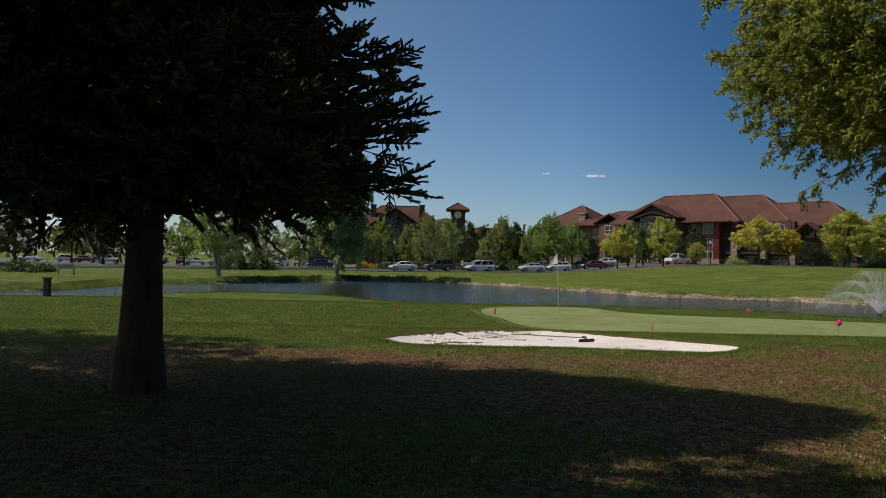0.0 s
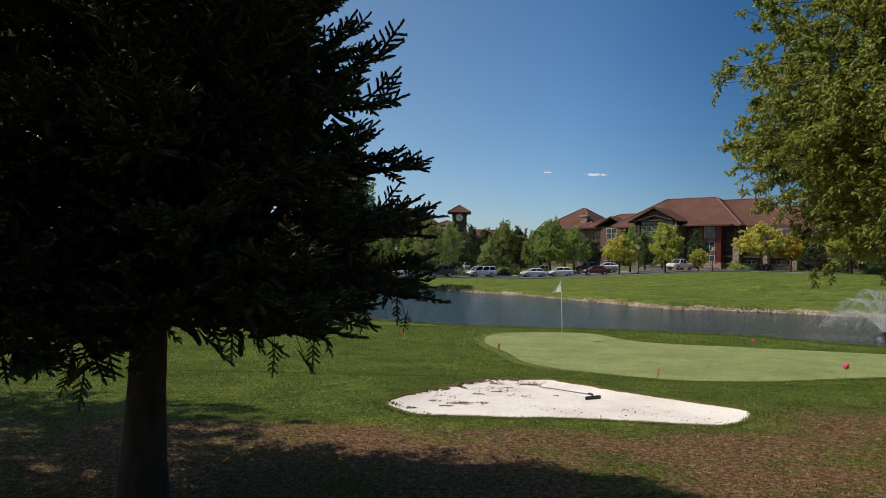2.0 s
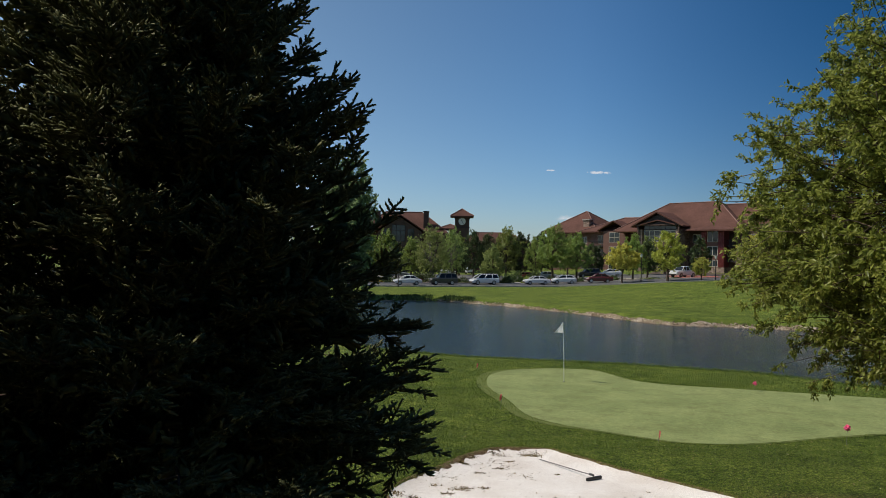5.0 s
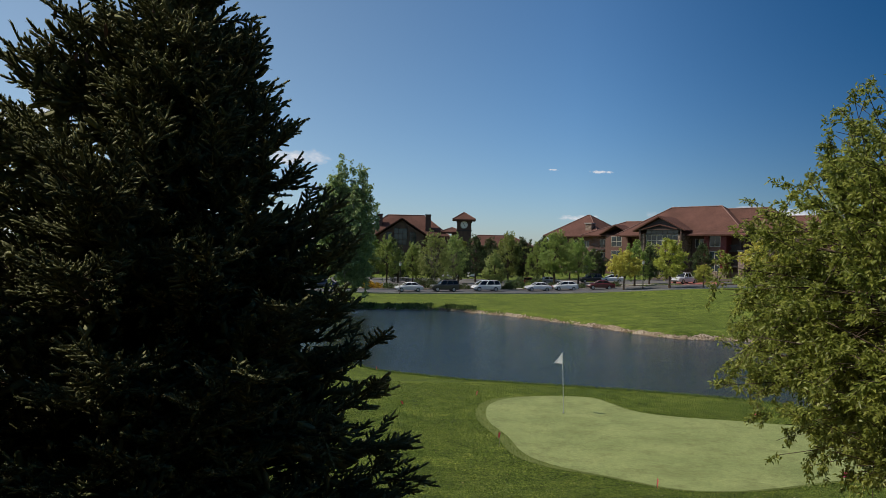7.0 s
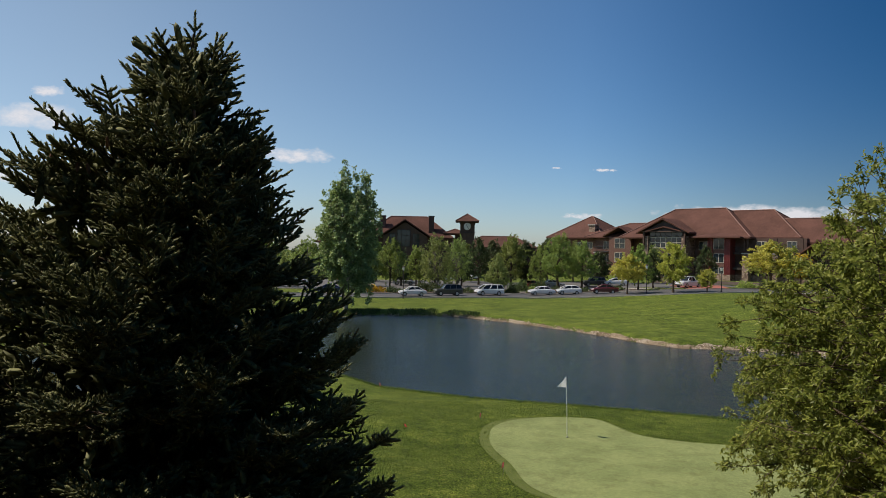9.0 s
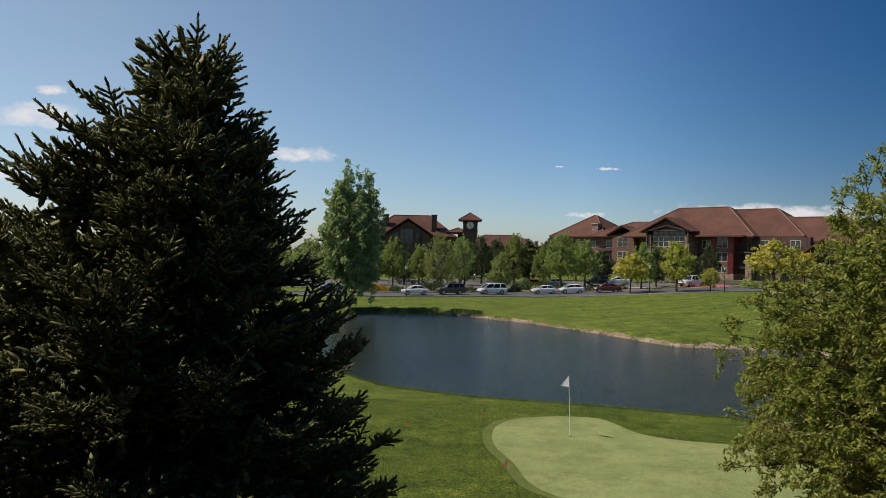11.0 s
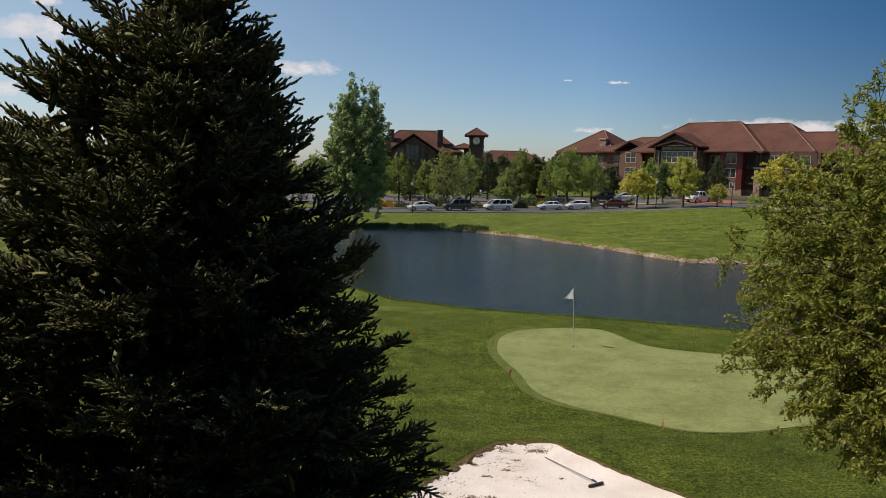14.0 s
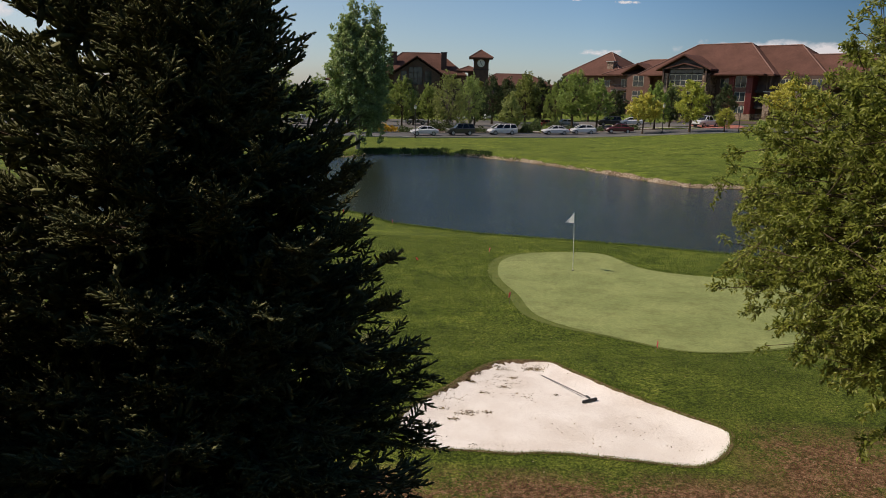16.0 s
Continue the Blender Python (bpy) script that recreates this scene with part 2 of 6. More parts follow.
def ground_z(x, y):
    """The height of the ground at x, y (arrays or numbers)."""
    x, y = np.asarray(x, float), np.asarray(y, float)
    wob = 0.35 * np.sin(x * 0.9) * np.sin(x * 0.37 + 1) + 0.15 * np.sin(x * 2.3)
    far_d = y - (np.interp(x, fx, fy) + wob)
    near_d = np.interp(x, nx, ny) - y
    near = np.interp(y, NEAR_Y, NEAR_Z)
    rise = 1.75 * step(10, 42, x) - 0.35 * step(0, -60, x)
    back = step(72, 96, y)
    far = -0.42 + (0.45 + rise * (0.85 + 0.15 * back)) * step(1.5, 28, far_d)
    land = np.where(far_d > -0.2, far, near)
    bank_far = WATER_Z - 0.35 + 0.9 * step(-1.2, 2.0, far_d)
    z = np.where(far_d > 2.0, far, np.where(far_d > -1.2, np.minimum(far, bank_far), -1.6))
    bank_near = -1.6 + 2.4 * step(-0.9, 0.35, near_d)
    z = np.where(near_d > -0.9, np.minimum(near, bank_near), z)
    return z


def grid_coords(parts):
    out = []
    for a, b, n in parts:
        out += list(np.linspace(a, b, n, endpoint=False))
    return np.array(out + [parts[-1][1]])


def part(name, bm_or_me, material, parent=None, label="", smooth=False):
    """Links one mesh object under a thing or a part."""
    if isinstance(bm_or_me, bmesh.types.BMesh):
        me = bpy.data.meshes.new(name)
        bmesh.ops.recalc_face_normals(bm_or_me, faces=bm_or_me.faces)
        bm_or_me.to_mesh(me)
        bm_or_me.free()
    else:
        me = bm_or_me
    if material is not None and not me.materials:
        for mm in material if isinstance(material, (list, tuple)) else [material]:
            me.materials.append(mm)
    if smooth:
        me.polygons.foreach_set("use_smooth", [True] * len(me.polygons))
    ob = new(name, me)
    if parent is not None:
        ob.parent = parent
    if label:
        ob["label"] = label
    return ob


def mesh_np(name, verts, faces):
    """A mesh from arrays of vertices and of triangles or quads."""
    me = bpy.data.meshes.new(name)
    k = faces.shape[1]
    me.vertices.add(len(verts))
    me.vertices.foreach_set("co", np.asarray(verts, np.float32).ravel())
    me.loops.add(faces.size)
    me.loops.foreach_set("vertex_index", faces.astype(np.int32).ravel())
    me.polygons.add(len(faces))
    me.polygons.foreach_set("loop_start", np.arange(0, faces.size, k, dtype=np.int32))
    me.polygons.foreach_set("loop_total", np.full(len(faces), k, np.int32))
    me.update(calc_edges=True)
    me.validate()
    return me


# ---- ground ----
gx = grid_coords([(-2600, -300, 6), (-300, -60, 16), (-60, -20, 50), (-20, 22, 150), (22, 60, 60), (60, 300, 18), (300, 2600, 6)])
gy = grid_coords([(-600, -30, 8), (-30, -2, 28), (-2, 8, 40), (8, 16, 60), (16, 42, 80), (42, 90, 80), (90, 130, 30), (130, 400, 18), (400, 4500, 8)])
GX, GY = np.meshgrid(gx, gy)
GZ = ground_z(GX, GY)
bd = edge_distance(GX, GY, bunker_line)
GZ = GZ - np.where(bd < 0, 0.2 * step(0.05, -0.3, bd), 0)
verts = np.stack([GX.ravel(), GY.ravel(), GZ.ravel()], 1)
nxn, nyn = len(gx), len(gy)
idx = np.arange(nxn * nyn).reshape(nyn, nxn)
faces = np.stack([idx[:-1, :-1].ravel(), idx[:-1, 1:].ravel(), idx[1:, 1:].ravel(), idx[1:, :-1].ravel()], 1)
ground = part("ground", mesh_np("ground", verts, faces), LAWN, smooth=True)
tagged(ground, "mown green lawn with worn brown earth patches", "lawn", kind="structure")


def sheet(name, line, spacing, lift, material, label, category, dz=None):
    """A sheet inside a closed line that follows the ground."""
    xs = [p[0] for p in line]
    ys = [p[1] for p in line]
    bm = bmesh.new()
    rim = [bm.verts.new((x, y, 0)) for x, y in line]
    bm.faces.new(rim)
    for axis, lo, hi in ((0, min(xs), max(xs)), (1, min(ys), max(ys))):
        k = int((hi - lo) / spacing)
        for i in range(1, k):
            co = [0, 0, 0]
            co[axis] = lo + (hi - lo) * i / k
            no = [0, 0, 0]
            no[axis] = 1
            bmesh.ops.bisect_plane(bm, geom=bm.verts[:] + bm.edges[:] + bm.faces[:], plane_co=co, plane_no=no)
    vx = np.array([v.co.x for v in bm.verts])
    vy = np.array([v.co.y for v in bm.verts])
    vz = ground_z(vx, vy) + lift
    if dz is not None:
        vz = vz + dz(vx, vy)
    for v, z in zip(bm.verts, vz):
        v.co.z = z
    for f in bm.faces:
        f.normal_update()
        if f.normal.z < 0:
            f.normal_flip()
    me = bpy.data.meshes.new(name)
    bm.to_mesh(me)
    bm.free()
    me.materials.append(material)
    ob = part(name, me, None, smooth=True)
    return tagged(ob, label, category, kind="structure")


def grown(line, d, west=0.0):
    """A closed line moved outwards by d, and by more where it faces west."""
    n = len(line)
    area = sum(line[i][0] * line[(i + 1) % n][1] - line[(i + 1) % n][0] * line[i][1] for i in range(n))
    sg = 1 if area > 0 else -1
    out = []
    for i in range(n):
        t = Vector(line[(i + 2) % n]) - Vector(line[i - 2])
        t.normalize()
        e = d + west * float(step(4.2, 2.0, line[i][0])) * float(step(0.0, -0.8, sg * t.y))
        out.append((line[i][0] + sg * e * t.y, line[i][1] - sg * e * t.x))
    return out


COLLAR = Mat("collar_grass", 0.9, 0, 0.15)
COLLAR.color(COLLAR.ramp(COLLAR.noise(1.6, 6, 0.7), [(0.3, (0.085, 0.115, 0.024)), (0.7, (0.15, 0.17, 0.048))]))
COLLAR.bump(COLLAR.noise(45, 3, 0.7), 0.6, 0.03)
sheet("green_collar", grown(putt_line, 0.1, 0.24), 0.8, 0.012, COLLAR.m, "olive collar of longer grass round the putting green", "collar")
sheet("putting_green", putt_line, 0.8, 0.02, GREEN, "pale green close-mown putting green", "putting green")


def bunker_dip(x, y):
    d = edge_distance(x, y, bunker_line)
    return -0.03 - 0.09 * step(0.0, -0.35, d)


sheet("sand_bunker", bunker_line, 0.35, 0.015, SAND, "white sand bunker with an uneven grassy lip", "sand bunker", bunker_dip)

water_line = [(x, y + 1.5) for x, y in FAR_SHORE] + [(x, y - 0.8) for x, y in reversed(NEAR_SHORE)]
bm = bmesh.new()
bm.faces.new([bm.verts.new((x, y, WATER_Z)) for x, y in water_line])
bmesh.ops.triangulate(bm, faces=bm.faces[:])
for f in bm.faces:
    f.normal_update()
    if f.normal.z < 0:
        f.normal_flip()
me = bpy.data.meshes.new("water")
bm.to_mesh(me)
bm.free()
tagged(part("water", me, WATER), "dark blue rippled pond between grassy banks", "pond", kind="structure")


# ---- plants ----
def leaf_material(name, dark, mid, light, gloss=0.45, thin=0.35, rough=0.5):
    m = Mat(name, rough, 0, gloss)
    r = m.random("island")
    o = m.random("object")
    patch = m.noise(0.7, 3)
    mixv = m.math("ADD", m.math("MULTIPLY", r, 0.55), m.math("MULTIPLY", patch, 0.5))
    c = m.ramp(mixv, [(0.15, dark), (0.5, mid), (0.85, light)])
    hs = m.n.new("ShaderNodeHueSaturation")
    m.l.new(c, hs.inputs["Color"])
    m.l.new(m.math("ADD", 0.485, m.math("MULTIPLY", o, 0.03)), hs.inputs["Hue"])
    m.l.new(m.math("ADD", 0.85, m.math("MULTIPLY", o, 0.3)), hs.inputs["Value"])
    c = hs.outputs["Color"]
    m.color(c)
    if thin:
        tr = m.n.new("ShaderNodeBsdfTranslucent")
        m.l.new(c, tr.inputs["Color"])
        mx = m.n.new("ShaderNodeMixShader")
        mx.inputs[0].default_value = thin
        m.l.new(m.b.outputs[0], mx.inputs[1])
        m.l.new(tr.outputs[0], mx.inputs[2])
        m.l.new(mx.outputs[0], m.out.inputs["Surface"])
    return m.m


def bark_material(name, a, b):
    m = Mat(name, 0.95, 0, 0.2)
    n = m.noise(9, 6, 0.7, stretch=(1, 1, 0.25))
    f = m.noise(40, 4, 0.7, stretch=(1, 1, 0.4))
    m.color(m.ramp(n, [(0.3, a), (0.7, b)])).bump(m.math("ADD", n, m.math("MULTIPLY", f, 0.4)), 0.9, 0.03)
    return m.m


NEEDLE = leaf_material("spruce_needles", (0.090, 0.096, 0.043), (0.168, 0.173, 0.078), (0.285, 0.285, 0.135), 0.2, 0.28, 0.65)
CONE = plain("spruce_cone", (0.20, 0.10, 0.055), 0.7, vary=0.3, scale=60)
LEAF_NEAR = leaf_material("leaf_olive_green", (0.145, 0.20, 0.036), (0.275, 0.345, 0.066), (0.48, 0.535, 0.125), 0.45, 0.52, 0.42)
LEAF_GREEN = leaf_material("leaf_green", (0.15, 0.21, 0.046), (0.265, 0.34, 0.074), (0.41, 0.46, 0.11))
LEAF_LIGHT = leaf_material("leaf_light_green", (0.18, 0.24, 0.062), (0.31, 0.375, 0.105), (0.44, 0.48, 0.15))
# dark leaf green; on the far side its depth partly stands in for shade
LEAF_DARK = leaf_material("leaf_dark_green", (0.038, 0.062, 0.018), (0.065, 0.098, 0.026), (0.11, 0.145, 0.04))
LEAF_YELLOW = leaf_material("leaf_yellow", (0.36, 0.34, 0.05), (0.60, 0.57, 0.10), (0.78, 0.74, 0.17))
LEAF_LIME = leaf_material("leaf_yellow_green", (0.26, 0.29, 0.045), (0.45, 0.48, 0.08), (0.62, 0.62, 0.13))
LEAF_ORANGE = leaf_material("leaf_orange", (0.32, 0.20, 0.02), (0.52, 0.33, 0.025), (0.62, 0.46, 0.04))
LEAF_POPLAR = leaf_material("leaf_poplar", (0.18, 0.255, 0.085), (0.32, 0.41, 0.155), (0.48, 0.55, 0.25), 0.5, 0.42)
BARK = bark_material("bark_brown", (0.055, 0.038, 0.026), (0.13, 0.095, 0.068))
BARK_GREY = bark_material("bark_grey", (0.12, 0.10, 0.08), (0.27, 0.235, 0.19))
BARK_PALE = bark_material("bark_pale", (0.22, 0.19, 0.15), (0.42, 0.37, 0.30))


def tubes(lines, sides=6):
    """Tapered tubes along lines of (points, radii): arrays of vertices and quads."""
    vs, fs, base = [], [], 0
    ang = np.linspace(0, 2 * np.pi, sides, endpoint=False)
    ca, sa = np.cos(ang)[:, None], np.sin(ang)[:, None]
    for pts, rad in lines:
        p = np.asarray(pts, float)
        k = len(p)
        d = np.gradient(p, axis=0)
        d /= np.linalg.norm(d, axis=1)[:, None] + 1e-9
        ref = np.array([0.31, 0.95, 0.02]) if abs(d[0][2]) > 0.7 else np.array([0.0, 0.05, 1.0])
        for i in range(k):
            u = np.cross(d[i], ref)
            u /= np.linalg.norm(u) + 1e-9
            w = np.cross(d[i], u)
            vs.append(p[i] + rad[i] * (ca * u + sa * w))
        ring = base + np.arange(k * sides).reshape(k, sides)
        a, b = ring[:-1], ring[1:]
        fs.append(np.stack([a, np.roll(a, -1, 1), np.roll(b, -1, 1), b], 2).reshape(-1, 4))
        base += k * sides
    return np.concatenate(vs), np.concatenate(fs)


def place_many(tv, tf, origin, fwd, up, size):
    """Copies of a small template (x side, y along, z up) joined into one array; size is one number or three a copy."""
    fwd = fwd / (np.linalg.norm(fwd, axis=1)[:, None] + 1e-9)
    side = np.cross(fwd, up)
    side /= np.linalg.norm(side, axis=1)[:, None] + 1e-9
    top = np.cross(side, fwd)
    size = np.asarray(size, float)
    if size.ndim == 1:
        size = np.repeat(size[:, None], 3, 1)
    t = tv[None] * size[:, None, :]
    v = origin[:, None] + t[..., 0:1] * side[:, None] + t[..., 1:2] * fwd[:, None] + t[..., 2:3] * top[:, None]
    n, k = len(origin), len(tv)
    f = tf[None] + (np.arange(n) * k)[:, None, None]
    return v.reshape(-1, 3), f.reshape(-1, tf.shape[1])


def shoot_template(rng, needles=18, fat=1.0):
    """A spruce shoot one unit long and one unit across: a slender twig set all round with forward-swept needles."""
    ring = [(0.0, 0.22), (0.5, 0.34), (0.88, 0.27)]
    v, f = [], []
    for y, r in ring:
        for k in range(3):
            a = k * math.tau / 3 + y * 2 + rng.normal(0, 0.2)
            v.append((math.cos(a) * r * fat, y, math.sin(a) * r * fat))
    v.append((0, 1.0, 0))
    for i in range(2):
        for k in range(3):
            p, q = i * 3 + k, i * 3 + (k + 1) % 3
            f += [(p, q, q + 3), (p, q + 3, p + 3)]
    f += [(6 + k, 6 + (k + 1) % 3, 9) for k in range(3)]
    for i in range(needles):
        y = 0.9 * (i + rng.random()) / needles
        a = i * 2.4 + rng.normal(0, 0.3)
        ca, sa = math.cos(a), math.sin(a)
        o = np.array([ca * 0.12 * fat, y, sa * 0.12 * fat])
        out = rng.uniform(0.46, 0.56) * fat
        tip = np.array([ca * out, min(y + 0.17, 1.0), sa * out])
        side = np.array([-sa * 0.15, 0.03, ca * 0.15]) * fat
        k = len(v)
        v += [tuple(o - side), tuple(o + side), tuple(tip)]
        f += [(k, k + 1, k + 2)]
    return np.array(v), np.array(f)


SHOOT_W = 0.043


def spray_template(rng):
    """The end of a spruce bough: a flat frond with a leading shoot and pairs of side shoots, about 0.4 m long."""
    o, d, ln = [(0, 0.14, 0)], [(0, 1, 0.10)], [rng.uniform(0.13, 0.17)]
    for k, y in enumerate((-0.11, -0.035, 0.04, 0.115)):
        for sg in (-1, 1):
            if k == 0 and rng.random() < 0.3:
                continue
            o.append((0, y + rng.normal(0, 0.014), 0))
            d.append((sg * rng.uniform(0.75, 1.05), 0.8, rng.normal(0.10, 0.14)))
            ln.append(rng.uniform(0.11, 0.155) * (1.12 - 0.08 * k))
    o.append((0, 0.02, 0))
    d.append((rng.normal(0, 0.3), 0.7, 0.6))
    ln.append(0.11)
    o.append((0, -0.2, 0))
    d.append((0, 1, 0.02))
    ln.append(0.36)
    vs, fs, off = [], [], 0
    for a, b, c in zip(o, d, ln):
        tv, tf = shoot_template(rng, 13)
        v, f = place_many(tv, tf, np.array([a]), np.array([b], float), np.array([[0, 0.02, 1.0]]), np.array([[SHOOT_W, c, SHOOT_W]]))
        vs.append(v), fs.append(f + off)
        off += len(v)
    return np.concatenate(vs), np.concatenate(fs)


def spruce(base, height, profile, label, seed, step_z=0.125, wide=1.0, lean=(0, 0)):
    """A dark spruce: trunk, limbs and a crown of needled sprays. profile: radius of the crown by height of the bough's end."""
    rng = np.random.default_rng(seed)
    thing = new("spruce_tree")
    thing.location = base
    tagged(thing, label, "spruce tree")
    hs, rs = zip(*profile)
    k = 14
    tz = np.linspace(-0.1, height - 0.22, k)
    tr = 0.178 * (1 - np.clip(tz / height, 0, 1)) ** 0.9 + 0.006
    tr[0] += 0.07
    tr[1] += 0.015
    line = np.stack([0.05 * np.sin(tz * 0.9) * tz / height + lean[0] * tz * np.abs(tz) / height, 0.04 * np.sin(tz * 1.3 + 1) * tz / height + lean[1] * tz * np.abs(tz) / height, tz], 1)
    v, f = tubes([(line, tr)], 12)
    part("trunk", mesh_np("trunk", v, f), BARK, thing, smooth=True)
    limbs, origin, fwd, size = [], [], [], []
    fill_o, fill_d = [], []
    one_o, one_d, one_s = [], [], []

    def add(o, d, ln):
        origin.append(o), fwd.append(d), size.append(ln)

    zt = hs[0]
    az = 0.0
    while zt < height - 0.45:
        t = zt / height
        for i in range(6 if t < 0.85 else 4):
            az += 2.399 + rng.normal(0, 0.25)
            ze = zt + rng.uniform(-0.1, 0.1)
            ca, sa = math.cos(az), math.sin(az)
            r = np.interp(ze, hs, rs) * rng.uniform(0.74, 1.0)
            r *= 1 + wide * max(0.0, -ca) * (0.4 + 0.6 * t) * step(0.97, 0.80, t)
            if r < 0.08:
                continue
            a = 0.45 * step(0.75, 1.0, t) + 0.34 * step(0.25, 0.75, t) - 0.30 * step(0.40, 0.1, t) + rng.normal(0, 0.12)
            b = 0.10 - 0.15 * step(0.6, 1.0, t)
            z0 = ze - r * (a + b)
            if z0 > height - 0.45:
                z0 = height - 0.45
            z0 = max(z0, 1.75)
            cx, cy = np.interp(z0, tz, line[:, 0]), np.interp(z0, tz, line[:, 1])
            s = np.linspace(0, 1, 7)
            sway = rng.normal(0, 0.07)
            rise = (ze - z0) / r
            pts = np.stack([cx + r * s * ca - sway * r * s * s * sa, cy + r * s * sa + sway * r * s * s * ca, z0 + r * ((rise - b) * s + b * s * s)], 1)
            limbs.append((pts, (0.010 + 0.010 * r) * (1 - 0.8 * s)))
            q = pts[-1] - pts[-2]
            q /= np.linalg.norm(q)
            add(pts[-1], q + np.array([0, 0, 0.25 * t + 0.05]), rng.uniform(0.9, 1.1))
            if 0.6 < t < 0.9:
                # long leading shoots that rise from the upper boughs
                for j in range(2):
                    sj = rng.uniform(0.55, 1.0)
                    one_o.append(np.array([np.interp(sj, s, pts[:, m]) for m in range(3)]))
                    one_d.append(tuple(q * 0.9 + rng.normal(0, 0.35, 3) + np.array([0, 0, 0.55])))
                    one_s.append((SHOOT_W * 0.95, rng.uniform(0.2, 0.34), SHOOT_W * 0.95))
            if ze < hs[0] + 0.75 and r > 1.0:
                # pendulous twigs below the lowest boughs
                for j in range(3):
                    sj = rng.uniform(0.35, 1.0)
                    p = np.array([np.interp(sj, s, pts[:, m]) for m in range(3)])
                    o = p + np.array([rng.normal(0, 0.1), rng.normal(0, 0.1), -rng.uniform(0.08, 0.38)])
                    limbs.append((np.stack([p, o]), np.array([0.005, 0.003])))
                    add(o, q * 0.5 + rng.normal(0, 0.45, 3) + np.array([0, 0, -0.7]), rng.uniform(0.55, 0.85))
            n = max(3, int(r * 7.4))
            for j in range(n):
                sj = 1 - (1 - (0.35 if r > 0.5 else 0.15)) * ((j + rng.random()) / n) ** 1.1
                p = np.array([np.interp(sj, s, pts[:, m]) for m in range(3)])
                sidev = np.array([-sa, ca, 0.0]) * (1 if j % 2 else -1)
                tl = rng.uniform(0.10, 0.18 + 0.5 * (1.05 - sj) * r ** 0.7)
                droop = -0.45 * step(0.3, 0.05, t) * rng.random()
                d = q * 0.7 + sidev * rng.uniform(0.4, 0.95) + np.array([0, 0, rng.normal(0.04 + 0.24 * t + droop, 0.24)])
                d /= np.linalg.norm(d)
                o = p + d * tl
                limbs.append((np.stack([p, o]), np.array([0.006, 0.003])))
                add(o, d + np.array([0, 0, 0.12 * t]), rng.uniform(0.75, 1.05))
            for j in range(max(11, int(r * 26))):
                sj = rng.uniform(0.08, 0.8)
                p = np.array([np.interp(sj, s, pts[:, m]) for m in range(3)])
                fill_o.append(p + rng.normal(0, 0.1, 3))
                fill_d.append(q + rng.normal(0, 0.8, 3))
        zt += step_z
    # the leader with its whorls of rising shoots
    tip = line[-1]
    for zz, n, ln, out in ((-0.42, 5, 0.24, 0.85), (-0.24, 5, 0.20, 0.8), (-0.08, 4, 0.15, 0.75), (0.02, 3, 0.12, 0.55)):
        a0 = rng.uniform(0, 6)
        for k in range(n):
            a = a0 + k * 2 * math.pi / n + rng.normal(0, 0.2)
            one_o.append(tip + (0, 0, zz)), one_d.append((out * math.cos(a), out * math.sin(a), 0.75)), one_s.append((SHOOT_W, ln * rng.uniform(0.85, 1.1), SHOOT_W))
    one_o.append(tip + (0, 0, -0.02)), one_d.append((0.02, 0, 1.0)), one_s.append((SHOOT_W * 0.9, 0.24, SHOOT_W * 0.9))
    v, f = tubes(limbs, 4)
    part("branch", mesh_np("branch", v, f), BARK, thing)["kind"] = "stuff"
    origin, fwd, size = np.array(origin), np.array(fwd), np.array(size)
    up = np.tile(np.array([0, 0, 1.0]), (len(origin), 1)) + rng.normal(0, 0.25, (len(origin), 3))
    kind = rng.integers(0, 5, len(origin))
    vs, fs, off = [], [], 0
    for m in range(5):
        tv, tf = spray_template(rng)
        sel = kind == m
        v, f = place_many(tv, tf, origin[sel], fwd[sel], up[sel], size[sel])
        vs.append(v), fs.append(f + off)
        off += len(v)
    tv, tf = shoot_template(rng, 7, 1.0)
    fo, fd = np.array(fill_o), np.array(fill_d)
    v, f = place_many(tv, tf, fo, fd, rng.normal(0, 1, fo.shape), np.tile((0.10, 0.24, 0.10), (len(fo), 1)))
    vs.append(v), fs.append(f + off)
    off += len(v)
    tv, tf = shoot_template(rng, 22, 1.0)
    v, f = place_many(tv, tf, np.array(one_o), np.array(one_d), rng.normal(0, 1, (len(one_o), 3)), np.array(one_s))
    vs.append(v), fs.append(f + off)
    ob = part("crown", mesh_np("crown", np.concatenate(vs), np.concatenate(fs)), NEEDLE, thing, "dark green needled boughs")
    ob["kind"] = "stuff"
    # brown cones hanging below the upper boughs
    bm = bmesh.new()
    bmesh.ops.create_icosphere(bm, subdivisions=2, radius=0.5)
    for q in bm.verts:
        k = 1 + 0.10 * math.sin(q.co.z * 38 + 3 * math.atan2(q.co.y, q.co.x))
        q.co = Vector((q.co.x * 0.030 * k, q.co.y * 0.030 * k, q.co.z * 0.105))
    first = None
    high = np.where((origin[:, 2] > height * 0.80) & (origin[:, 2] < height * 0.93) & (np.hypot(origin[:, 0], origin[:, 1]) < 0.95))[0]
    for k in rng.choice(high, min(46, len(high)), replace=False):
        if first is None:
            first = ob = part("cone", bm, CONE, thing, "brown hanging cone")
        else:
            ob = new("cone", first.data)
            ob.parent = thing
            ob["label"] = "brown hanging cone"
        ob.location = tuple(origin[k] + rng.normal(0, 0.03, 3) - (0, 0, 0.07))
        ob.rotation_euler = (rng.normal(0, 0.15), rng.normal(0, 0.15), rng.uniform(0, 6))
    return thing


